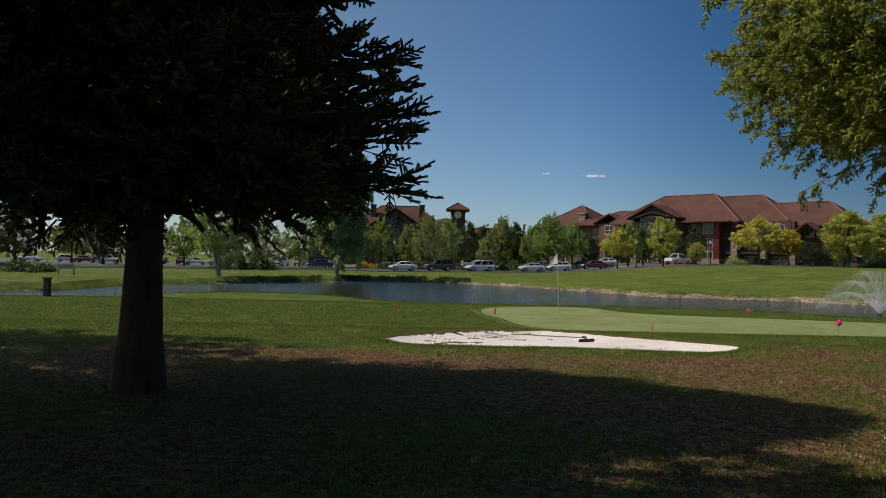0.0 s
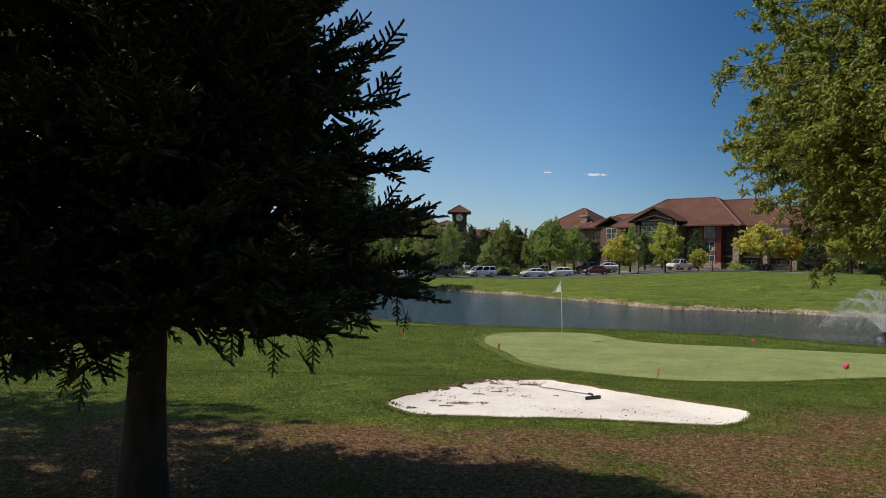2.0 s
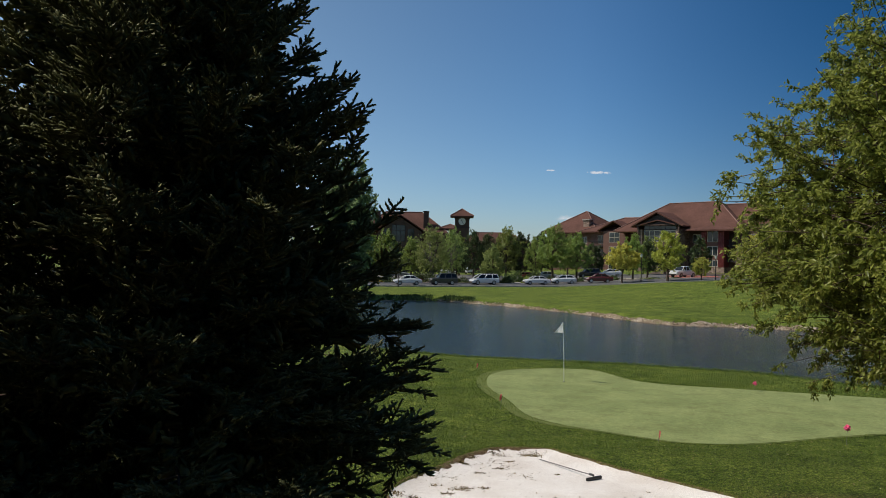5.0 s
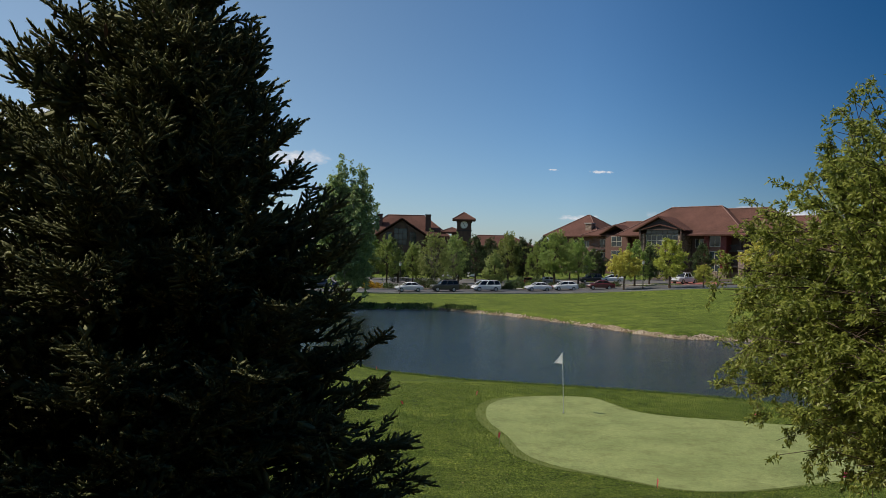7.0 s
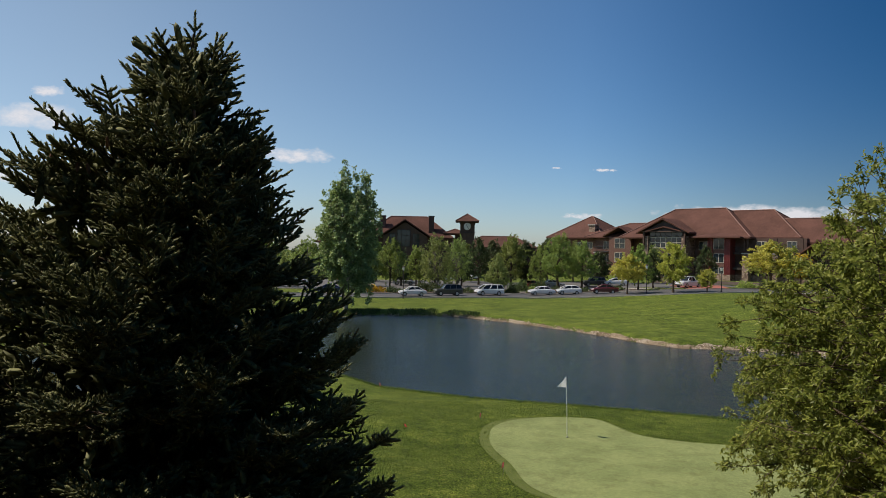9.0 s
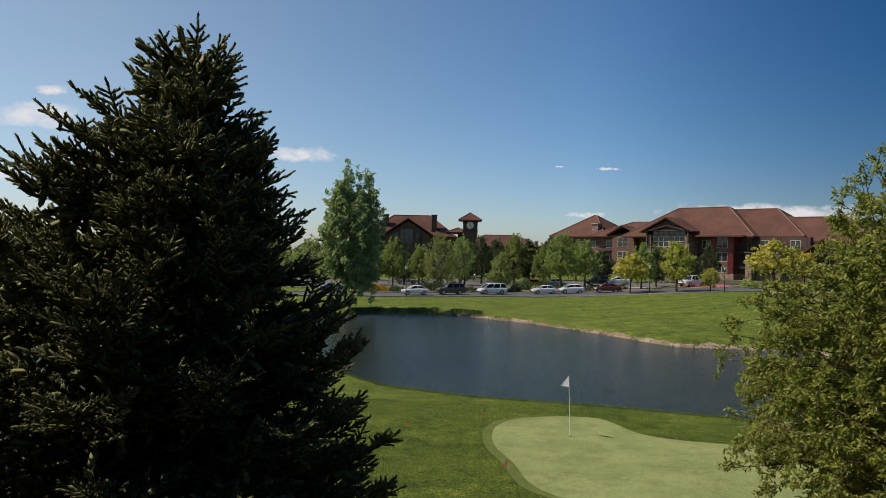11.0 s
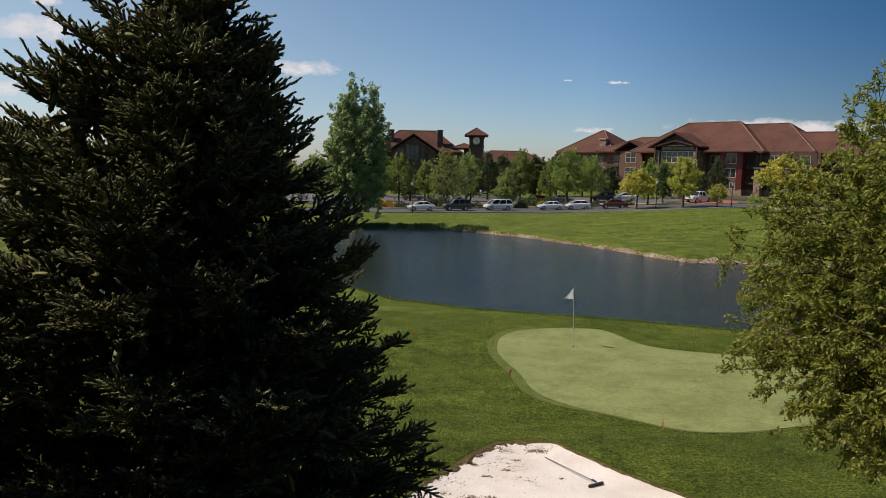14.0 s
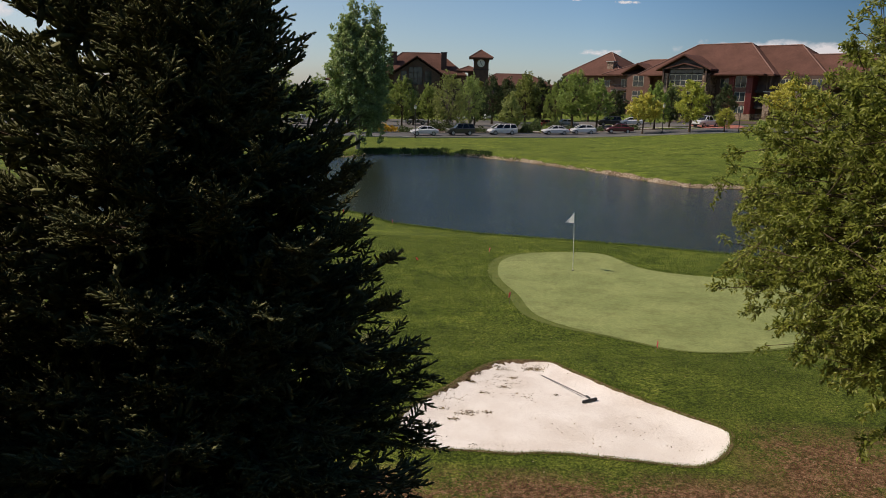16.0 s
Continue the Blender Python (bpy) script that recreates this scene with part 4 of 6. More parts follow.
def lodge():
    t = new("lodge_building")
    t.location = (55.3, 146.3, 0)
    t.rotation_euler = (0, 0, radians(-45))
    tagged(t, "three-storey brown and red lodge with hipped shingle roofs", "building")
    W = lambda name, mat, *b: part(name, boxes(*b), mat, t)
    # walls, block by block
    W("wall", BROWN, (-7, 15.5, 2.4, 17, 0.3, 10.5))
    W("wall", BROWN, (-21, -7.02, 4.6, 17, 0.3, 10.5))
    W("wall", BRICK, (-34, -21.02, 5.6, 19, 0.0, 10.6))
    W("wall", BRICK, (-49.5, -34.02, 9, 23, 0.0, 10.6))
    W("wall", BROWN, (15.52, 26, 3.5, 14, 0.3, 9.6))
    W("base", RUBBLE, (-6.95, 15.45, 2.2, 2.38, 0.2, 3.0))
    W("base", RUBBLE, (-20.9, -7.1, 4.4, 4.58, 0.2, 3.0))
    # roofs
    hip_roof(t, -23.5, 5.0, 0.6, 17.4, 10.7, 17.25)
    hip_roof(t, -16, 13.6, 3.2, 18, 10.72, 16.7)
    hip_roof(t, 2.0, 25.4, 3.5, 15, 9.8, 14.7)
    hip_roof(t, -36, -13, 5.0, 19.5, 10.9, 14.4)
    hip_roof(t, -50.5, -34.5, 8.6, 24, 10.9, 16.6)
    ch = gable_roof(t, 15.2, 22.0, -1.0, 4, 7.6, 10.2)
    # small roofs over the bays
    gable_roof(t, -31.0, -22.4, 3.6, 8, 11.2, 13.4)
    W("wall", BRICK, (-29.6, -23.6, 4.2, 5.58, 0.3, 10.9))
    for z0, z1 in ((8.2, 10.6), (5.0, 7.2), (1.9, 4.1)):
        window(t, -28.0, -25.2, z0, z1, 4.2, 2, 2)
    # the glazed gable bay
    W("bay", RUBBLE, (-17.2, -16.2, -1.3, 4.58, 0.3, 10.9))
    W("bay", RUBBLE, (-8.3, -7.3, -1.3, 4.58, 0.3, 10.9))
    W("bay", BROWN, (-16.18, -8.32, -0.9, 4.58, 0.3, 8.15))
    W("bay", TRIM, (-16.18, -8.32, -0.6, 4.58, 8.17, 12.2))
    window(t, -16.1, -8.4, 8.25, 10.75, -0.62, 6, 2, CREAM, 0.16)
    window(t, -16.1, -8.4, 10.85, 12.1, -0.62, 6, 1, TRIM, 0.12)
    gable_roof(t, -18.6, -6.2, -2.2, 8.5, 11.7, 14.75)
    gable_wall(t, -17.6, -7.2, -1.4, -1.1, 11.7, 14.2, TRIM)
    gable_roof(t, -16.4, -8.1, -2.0, -1.42, 12.0, 13.0, 0.22)
    W("beam", BROWN, (-17.6, -7.2, -1.75, -1.42, 11.75, 12.0))
    for x in (-17.2, -7.6):
        W("post", BROWN, (x, x + 0.35, -1.75, -1.42, 8.5, 11.74))
    for x in (-15.5, -12.6, -10.2):
        window(t, x, x + 1.7, 2.0, 4.2, -0.9, 2, 1)
        window(t, x, x + 1.7, 5.2, 7.2, -0.9, 2, 1)
    # the red bay with its stack of windows
    W("wall", RED, (-3.2, -2.1, 0, 2.38, 3.0, 10.6))
    W("wall", RED, (0.4, 1.65, 0, 2.38, 3.0, 10.6))
    W("wall", BRICK, (-2.08, 0.38, 0.25, 2.38, 3.0, 10.6))
    W("base", RUBBLE, (-3.3, 1.75, -0.1, 2.18, 0.3, 2.98))
    window(t, -2.0, 0.3, 8.2, 10.5, 0.25, 2, 1)
    window(t, -2.0, 0.3, 5.4, 7.3, 0.25, 2, 1)
    window(t, -2.0, 0.3, 3.1, 4.5, 0.25, 2, 1)
    for k in range(9):
        for a, b in ((-3.2, -2.1), (0.4, 1.65)):
            x = a + (b - a) * (k + 0.5) / 9
            W("batten", RED, (x - 0.03, x + 0.03, -0.05, -0.003, 3.0, 10.6))
    hip_roof(t, -5.2, 3.6, -1.0, 6, 10.75, 11.9, caps=False)
    # balconies
    for z in (4.4, 7.5):
        balcony(t, -9.6, -3.3, 2.6, 4.5, z)
        balcony(t, 1.8, 3.9, 0.9, 2.35, z)
        balcony(t, 5.3, 9.5, 0.9, 2.35, z)
        balcony(t, 10.8, 15.0, 0.9, 2.35, z)
        balcony(t, -20.8, -17.4, 3.0, 4.5, z)
        balcony(t, -33.8, -29.8, 4.2, 5.55, z)
    for u in (3.95, 9.55, 15.0):
        pillar(t, u, u + 1.25, 0.3, 1.55, 0.3, 7.3)
        W("post", BROWN, (u + 0.15, u + 0.4, 0.6, 0.9, 7.55, 10.4))
        W("post", BROWN, (u + 0.8, u + 1.05, 0.6, 0.9, 7.55, 10.4))
    pillar(t, -33.7, -32.1, 4.2, 5.55, 0.3, 7.0)
    for u in (-9.0, -6.2, 6.0, 11.8, -32.0):
        for z in (1.7, 4.9, 8.0):
            v = 2.4 if u > -7 else (4.6 if u > -20 else 5.6)
            window(t, u, u + 1.9, z, z + 1.9, v, 2, 1)
    for u in (-46, -42.5, -39, -35.8):
        for z in (1.7, 4.9, 8.0):
            window(t, u, u + 1.6, z, z + 1.7, 9.0, 2, 1)
    for u in (17, 20.5, 23.5):
        for z in (1.7, 4.6, 7.4):
            window(t, u, u + 1.6, z, z + 1.7, 3.5, 2, 1)
    ch = part("chimney", boxes((-39.3, -37.5, 10.0, 11.6, 10.0, 14.0)), RUBBLE, t)
    part("cap", boxes((-39.5, -37.3, 9.8, 11.8, 14.0, 14.25)), CONCRETE, ch)
    return t


def clubhouse():
    t = new("clubhouse")
    t.location = (0, 185, 0)
    tagged(t, "brown clubhouse with a red shingle roof and glazed gable", "building")
    W = lambda name, mat, *b: part(name, boxes(*b), mat, t)
    W("wall", BROWN, (-24, 0.5, 1.0, 16, -0.6, 10.2))
    hip_roof(t, -23.2, -0.6, 0.2, 13.0, 10.2, 15.8)
    hip_roof(t, -36, -20, 4, 16, 8.6, 12.6)
    W("wall", BROWN, (-36, -24.02, 5, 15, -0.6, 8.6))
    gable_roof(t, -19.2, -5.4, -3.4, 7, 10.2, 14.7)
    W("wall", BROWN, (-18.0, -6.6, -2.4, 0.98, -0.6, 10.2))
    gable_wall(t, -18.0, -6.6, -2.4, -2.1, 10.22, 14.0, BROWN)
    window(t, -14.4, -10.9, 7.6, 12.0, -2.42, 3, 3, TRIM, 0.14)
    window(t, -10.4, -8.6, 7.6, 11.0, -2.42, 2, 3, TRIM, 0.14)
    window(t, -16.4, -14.8, 7.6, 11.0, -2.42, 2, 3, TRIM, 0.14)
    for x in (-16.5, -13, -9.5):
        window(t, x, x + 2, 1.6, 4.0, -2.42, 2, 1)
    for x, y in ((-19.3, 2.5), (-6.4, 1.0)):
        ch = W("chimney", BROWN, (x, x + 1.35, y, y + 1.4, 9, 15.6))
        part("cap", boxes((x - 0.12, x + 1.47, y - 0.12, y + 1.52, 15.6, 15.85)), TRIM, ch)
    hip_roof(t, -1.8, 3, 1, 9, 11.4, 12.6)
    W("wall", BROWN, (0.52, 1.86, 2, 9, -0.6, 11.3))
    return t


def clock_tower():
    t = new("clock_tower")
    t.location = (0, 181, 0)
    tagged(t, "dark brown clock tower with a red pyramid roof", "clock tower")
    part("shaft", boxes((1.85, 5.5, 0, 3.6, -0.6, 14.2)), BROWN, t)
    part("base", boxes((1.5, 5.85, -0.35, 3.95, -0.6, 5.0)), RUBBLE, t)
    part("band", boxes((1.7, 5.65, -0.15, 3.75, 11.5, 11.75)), TRIM, t)
    hip_roof(t, 1.5, 5.7, -0.35, 3.85, 14.45, 16.35, 0.85)
    for x in (1.7, 5.35):
        part("bracket", boxes((x, x + 0.3, -0.7, -0.02, 13.6, 14.1)), TRIM, t)
    c = Vector((3.62, -0.06, 13.1))
    bm = bmesh.new()
    bmesh.ops.create_cone(bm, cap_ends=True, segments=32, radius1=0.92, radius2=0.92, depth=0.1, matrix=Matrix.Translation(c) @ Matrix.Rotation(radians(90), 4, "X"))
    clock = part("clock", bm, WHITE, t, "round white clock face")
    bm = bmesh.new()
    bmesh.ops.create_cone(bm, cap_ends=False, segments=32, radius1=1.04, radius2=1.04, depth=0.16, matrix=Matrix.Translation(c) @ Matrix.Rotation(radians(90), 4, "X"))
    part("rim", bm, TRIM, clock)
    for ang, ln in ((-25, 0.5), (150, 0.72)):
        bm = boxes((-0.05, 0.05, -0.02, 0.02, -0.1, ln))
        bmesh.ops.transform(bm, verts=bm.verts, matrix=Matrix.Translation(c + Vector((0, -0.09, 0))) @ Matrix.Rotation(radians(ang), 4, "Y"))
        part("pointer", bm, BLACK, clock)
    for k in range(12):
        bm = boxes((-0.03, 0.03, -0.015, 0.015, 0.7, 0.84))
        bmesh.ops.transform(bm, verts=bm.verts, matrix=Matrix.Translation(c + Vector((0, -0.075, 0))) @ Matrix.Rotation(radians(30 * k), 4, "Y"))
        part("hour_mark", bm, BLACK, clock)
    return t


lodge()
clubhouse()
clock_tower()


def far_house(x, y, w, d, ze, zr):
    t = new("house")
    t.location = (x, y, 0)
    tagged(t, "low tan house with a brown roof behind trees", "house", "far houses")
    part("wall", boxes((-w / 2, w / 2, 0, d, -0.6, ze)), BRICK, t)
    hip_roof(t, -w / 2, w / 2, 0, d, ze, zr)
    for k in range(int(w / 4)):
        window(t, -w / 2 + 1 + k * 4, -w / 2 + 3 + k * 4, ze - 2.6, ze - 1.0, 0, 2, 1)


far_house(14, 214, 22, 12, 8.2, 11.6)
far_house(32, 226, 12, 12, 7.4, 10.6)
far_house(104, 176, 26, 14, 7.5, 11.5)


# ---- cars ----
def car_paint(name, c):
    m = Mat(name, 0.28, 0.0, 0.6)
    m.b.inputs["Coat Weight"].default_value = 0.6
    f = m.noise(3, 3)
    m.color(m.ramp(f, [(0.3, tuple(v * 0.92 for v in c)), (0.7, c)]))
    return m.m


PAINTS = {"white": car_paint("car_white", (0.78, 0.78, 0.78)), "dark grey": car_paint("car_dark_grey", (0.045, 0.045, 0.042)), "dark red": car_paint("car_dark_red", (0.10, 0.010, 0.014)),
          "silver": car_paint("car_silver", (0.42, 0.43, 0.44)), "red": car_paint("car_red", (0.32, 0.018, 0.018)), "dark blue": car_paint("car_dark_blue", (0.018, 0.028, 0.06))}
TYRE = plain("tyre_rubber", (0.018, 0.018, 0.018), 0.85)
RIM = plain("alloy_rim", (0.45, 0.45, 0.46), 0.35, 0.9)
LAMP = plain("headlamp_lens", (0.65, 0.66, 0.68), 0.15)
TAIL = plain("tail_lamp", (0.28, 0.012, 0.012), 0.25)
CAR_GLASS = plain("car_glass", (0.015, 0.018, 0.02), 0.08)

CAR_SHAPES = {
    # length, width, outline of the body (along, height), of the glasshouse (foot front, top front, top back, foot back), belt and roof height
    "sedan": (4.7, 1.8, [(-2.35, 0.62), (-2.3, 0.9), (-1.6, 1.0), (-0.7, 1.04), (1.0, 0.98), (1.9, 0.84), (2.3, 0.68), (2.35, 0.5)], (1.15, 0.35, -0.95, -1.75), 0.95, 1.45),
    "hatch": (4.45, 1.75, [(-2.2, 0.62), (-2.18, 1.0), (-1.9, 1.08), (-0.7, 1.06), (1.1, 0.98), (1.85, 0.82), (2.18, 0.66), (2.22, 0.5)], (1.35, 0.35, -1.2, -2.05), 0.97, 1.5),
    "suv": (4.8, 1.9, [(-2.4, 0.7), (-2.38, 1.1), (-2.2, 1.16), (-0.7, 1.14), (1.0, 1.12), (2.1, 1.02), (2.38, 0.88), (2.4, 0.6)], (1.05, 0.5, -2.0, -2.3), 1.1, 1.78),
    "minivan": (5.05, 1.95, [(-2.5, 0.65), (-2.48, 1.05), (-2.3, 1.1), (-0.7, 1.08), (1.3, 1.05), (2.2, 0.88), (2.5, 0.7), (2.52, 0.5)], (1.75, 0.75, -2.1, -2.42), 1.06, 1.74),
    "pickup": (5.4, 1.95, [(-2.7, 0.75), (-2.68, 1.12), (-2.4, 1.14), (-0.7, 1.14), (1.1, 1.12), (2.4, 1.06), (2.68, 0.92), (2.7, 0.6)], (1.25, 0.65, -0.55, -0.85), 1.1, 1.82),
}


def car(shape, paint, x, y, turn, label, group="parked cars"):
    ln, wd, outline, cabin, belt, roof = CAR_SHAPES[shape]
    t = new("car")
    t.location = (x, y, gz(x, y) + 0.05)
    t.rotation_euler = (0, 0, radians(turn))
    t.scale = (0.87, 0.9, 0.93)
    tagged(t, label, "car", group)
    hw = wd / 2
    bm = bmesh.new()
    rings = []
    for i, (px, pz) in enumerate(outline):
        end = abs(px) > ln / 2 - 0.15
        w = hw * (0.86 if end else 1.0)
        lo = 0.30 if not end else 0.36
        rings.append([bm.verts.new((px, sy, sz)) for sy, sz in ((-w * 0.92, lo), (-w, lo + 0.18), (-w, pz - 0.16), (-w * 0.86, pz), (w * 0.86, pz), (w, pz - 0.16), (w, lo + 0.18), (w * 0.92, lo))])
    for a, b in zip(rings, rings[1:]):
        for k in range(8):
            bm.faces.new((a[k], a[(k + 1) % 8], b[(k + 1) % 8], b[k]))
    bm.faces.new(rings[0])
    bm.faces.new(list(reversed(rings[-1])))
    body = part("body", bm, PAINTS[paint], t, smooth=False)
    f0, f1, b1, b0 = cabin
    bm = bmesh.new()
    low = [bm.verts.new(c) for c in ((f0, -hw * 0.88, belt), (f0, hw * 0.88, belt), (b0, hw * 0.88, belt), (b0, -hw * 0.88, belt))]
    top = [bm.verts.new(c) for c in ((f1, -hw * 0.68, roof - 0.06), (f1, hw * 0.68, roof - 0.06), (b1, hw * 0.68, roof - 0.06), (b1, -hw * 0.68, roof - 0.06))]
    for i in range(4):
        bm.faces.new((low[i], low[(i + 1) % 4], top[(i + 1) % 4], top[i]))
    bm.faces.new(top)
    bm.faces.new(list(reversed(low)))
    part("window", bm, CAR_GLASS, t)
    bm = bmesh.new()
    r = [bm.verts.new(c) for c in ((f1 + 0.06, -hw * 0.7, roof - 0.07), (f1 + 0.06, hw * 0.7, roof - 0.07), (b1 - 0.08, hw * 0.7, roof - 0.07), (b1 - 0.08, -hw * 0.7, roof - 0.07))]
    q = [bm.verts.new(c) for c in ((f1 - 0.12, -hw * 0.58, roof), (f1 - 0.12, hw * 0.58, roof), (b1 + 0.12, hw * 0.58, roof - 0.01), (b1 + 0.12, -hw * 0.58, roof - 0.01))]
    for i in range(4):
        bm.faces.new((r[i], r[(i + 1) % 4], q[(i + 1) % 4], q[i]))
    bm.faces.new(q)
    bm.faces.new(list(reversed(r)))
    part("roof", bm, PAINTS[paint], t)
    posts = []
    for sy in (-1, 1):
        lowy, topy = sy * hw * 0.89, sy * hw * 0.69
        mids = [0.5] if shape in ("sedan", "hatch", "pickup") else [0.36, 0.7]
        for k in [0.0] + mids + [1.0]:
            posts.append((np.array([(f0 + (b0 - f0) * k, lowy, belt), (f1 + (b1 - f1) * k, topy, roof - 0.05)]), np.array([0.055, 0.05])))
    v, f = tubes(posts, 5)
    part("pillar", mesh_np("pillar", v, f), PAINTS[paint], t)["kind"] = "stuff"
    wr = 0.33 if shape in ("sedan", "hatch") else 0.37
    for wx in (ln * 0.30, -ln * 0.29):
        for sy in (-1, 1):
            bm = bmesh.new()
            m = Matrix.Translation((wx, sy * (hw - 0.10), wr - 0.02)) @ Matrix.Rotation(radians(90), 4, "X")
            bmesh.ops.create_cone(bm, cap_ends=True, segments=20, radius1=wr, radius2=wr, depth=0.23, matrix=m)
            wheel = part("wheel", bm, TYRE, t)
            bm = bmesh.new()
            m = Matrix.Translation((wx, sy * (hw + 0.012), wr - 0.02)) @ Matrix.Rotation(radians(90), 4, "X")
            bmesh.ops.create_cone(bm, cap_ends=True, segments=14, radius1=wr * 0.66, radius2=wr * 0.66, depth=0.03, matrix=m)
            part("rim", bm, RIM, wheel)
    for sy in (-1, 1):
        z = outline[-3][1] - 0.12
        part("headlight", boxes((ln / 2 - 0.28, ln / 2 - 0.06, sy * hw * 0.60 - 0.17, sy * hw * 0.60 + 0.17, z - 0.10, z + 0.05)), LAMP, t)
        part("taillight", boxes((-ln / 2 - 0.01, -ln / 2 + 0.15, sy * hw * 0.70 - 0.13, sy * hw * 0.70 + 0.13, 0.72, 0.95)), TAIL, t)
        part("mirror", boxes((f0 - 0.35, f0 - 0.18, sy * (hw + 0.08) - 0.09, sy * (hw + 0.08) + 0.09, belt + 0.02, belt + 0.17)), PAINTS[paint], t)
    part("bumper", boxes((ln / 2 - 0.12, ln / 2 + 0.03, -hw * 0.8, hw * 0.8, 0.32, 0.52)), TRIM, t)
    part("bumper", boxes((-ln / 2 - 0.03, -ln / 2 + 0.1, -hw * 0.8, hw * 0.8, 0.34, 0.56)), TRIM, t)
    if shape in ("suv", "minivan"):
        for sy in (-1, 1):
            part("roof_rail", boxes((b1 + 0.2, f1 - 0.3, sy * hw * 0.55 - 0.02, sy * hw * 0.55 + 0.02, roof + 0.03, roof + 0.08)), TRIM, t)
    return t


for shape, paint, x, y, turn, label in [
    ("sedan", "white", -5.7, 102.4, 194, "white sedan parked beside the drive"),
    ("suv", "dark grey", -0.6, 104.5, 195, "dark grey SUV parked beside the drive"),
    ("minivan", "white", 5.6, 106.8, 197, "white minivan with dark windows beside the drive"),
    ("sedan", "white", 13.75, 109.0, 189, "white sedan with tinted windows beside the drive"),
    ("hatch", "white", 17.85, 108.9, 185, "white hatchback car parked beside the drive"),
    ("sedan", "dark red", 22.9, 107.2, 178, "dark red sedan parked beside the drive"),
    ("suv", "dark grey", 25.4, 127.5, 186, "dark SUV parked in the lot"),
    ("hatch", "white", 28.6, 124.3, 176, "white car parked in the lot"),
    ("pickup", "white", 37.0, 111.5, 212, "white pickup truck standing on the drive"),
    ("suv", "white", 5.2, 165.0, 95, "white SUV driving between the trees"),
    ("sedan", "white", 0.2, 158.0, 10, "white car parked far back in the lot"),
    ("hatch", "red", 15.0, 130.0, 30, "red car parked under the trees"),
    ("sedan", "silver", 18.6, 131.0, 12, "silver car parked under the trees"),
    ("minivan", "silver", -9.2, 134.0, 10, "silver van parked in the lot"),
    ("sedan", "dark blue", -18.4, 105.5, 192, "dark blue sedan parked beside the drive"),
    ("suv", "white", -29.8, 131.0, 80, "white SUV parked in the lot"),
    ("suv", "white", -26.2, 131.0, 84, "white SUV parked in the lot"),
    ("hatch", "silver", -20.5, 136.0, 70, "silver car parked in the lot"),
    ("sedan", "white", -44.6, 128.0, 20, "white car parked in the lot"),
    ("sedan", "silver", -41.0, 129.0, 200, "silver car parked in the lot"),
    ("hatch", "red", -48.2, 131.0, 100, "red car parked in the lot"),
    ("sedan", "dark grey", -52.5, 130.0, 10, "dark grey car parked in the lot"),
    ("suv", "white", -60.3, 128.0, 15, "white SUV parked at the left of the lot".replace("at the left of", "by the edge of")),
    ("sedan", "dark red", -66.5, 132.0, 8, "dark red sedan parked in the lot"),
    ("hatch", "white", -70.5, 133.0, 30, "white car parked in the lot"),
    ("sedan", "white", -78.0, 134.0, 12, "white sedan parked in the lot"),
]:
    car(shape, paint, x, y, turn, label)


# ---- the trees of the far side ----
def far_tree(kind, seed):
    """One tree of a kind, a metre tall in proportion: built once at its true size and then copied."""
    leaf, bark, h, w, low, stems, size, n, name, label = kind
    c = (0, 0, h * (1 + low) / 2)
    return broadleaf(name, label, (0, 0, 0), c, (w / 2, w / 2, h * (1 - low) / 2), 0.028 * h * 0.75, leaf, bark, seed, limbs=n, subs=8, twigs=6 if size < 0.9 else 3, leaves=4, leaf_len=size * 0.84, droop=0.1,
                     first=low * 0.8, lumps=0.36, clump=True, stems=stems, taper=0.42)


KINDS = {
    "maple": (LEAF_GREEN, BARK, 8.5, 6.2, 0.14, 1, 0.31, 22, "shade_tree", "round green shade tree beside the parking lot"),
    "maple_b": (LEAF_GREEN, BARK, 9.5, 5.4, 0.12, 1, 0.31, 24, "shade_tree", "tall green shade tree beside the parking lot"),
    "willow": (LEAF_LIGHT, BARK_GREY, 9.5, 7.4, 0.06, 3, 0.31, 24, "locust_tree", "light green spreading tree with several stems"),
    "dark": (LEAF_DARK, BARK, 9.5, 6.0, 0.08, 1, 0.36, 20, "shade_tree", "dark green tree, shade partly in its leaf colour"),
    "young": (LEAF_LIGHT, BARK, 6.0, 3.8, 0.08, 1, 0.28, 18, "young_tree", "bright green young tree behind the parked cars"),
    "yellow": (LEAF_YELLOW, BARK, 5.9, 5.2, 0.30, 1, 0.28, 22, "honey_locust", "yellow autumn tree with a slender trunk"),
    "lime": (LEAF_LIME, BARK, 7.6, 4.8, 0.18, 1, 0.29, 22, "honey_locust", "yellow-green autumn tree with a slender trunk"),
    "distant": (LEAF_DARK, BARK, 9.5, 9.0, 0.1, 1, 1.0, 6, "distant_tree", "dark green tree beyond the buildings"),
    "orange": (LEAF_ORANGE, BARK, 3.4, 3.0, 0.3, 1, 0.22, 14, "small_tree", "small orange-yellow autumn tree"),
}
first_of = {}


def plant(kind, x, y, h, w=None, turn=0.0, group="far side trees"):
    k = KINDS[kind]
    if kind not in first_of:
        ob = far_tree(k, 40 + len(first_of) * 7)
        first_of[kind] = ob
        ob["group"] = group
    else:
        ob = copy_thing(first_of[kind], Matrix())
    s = h / k[2]
    sw = (w or k[3] * s) / k[3]
    ob.matrix_basis = Matrix.LocRotScale((x, y, gz(x, y)), Euler((0, 0, radians(turn))), (sw, sw, s))
    return ob


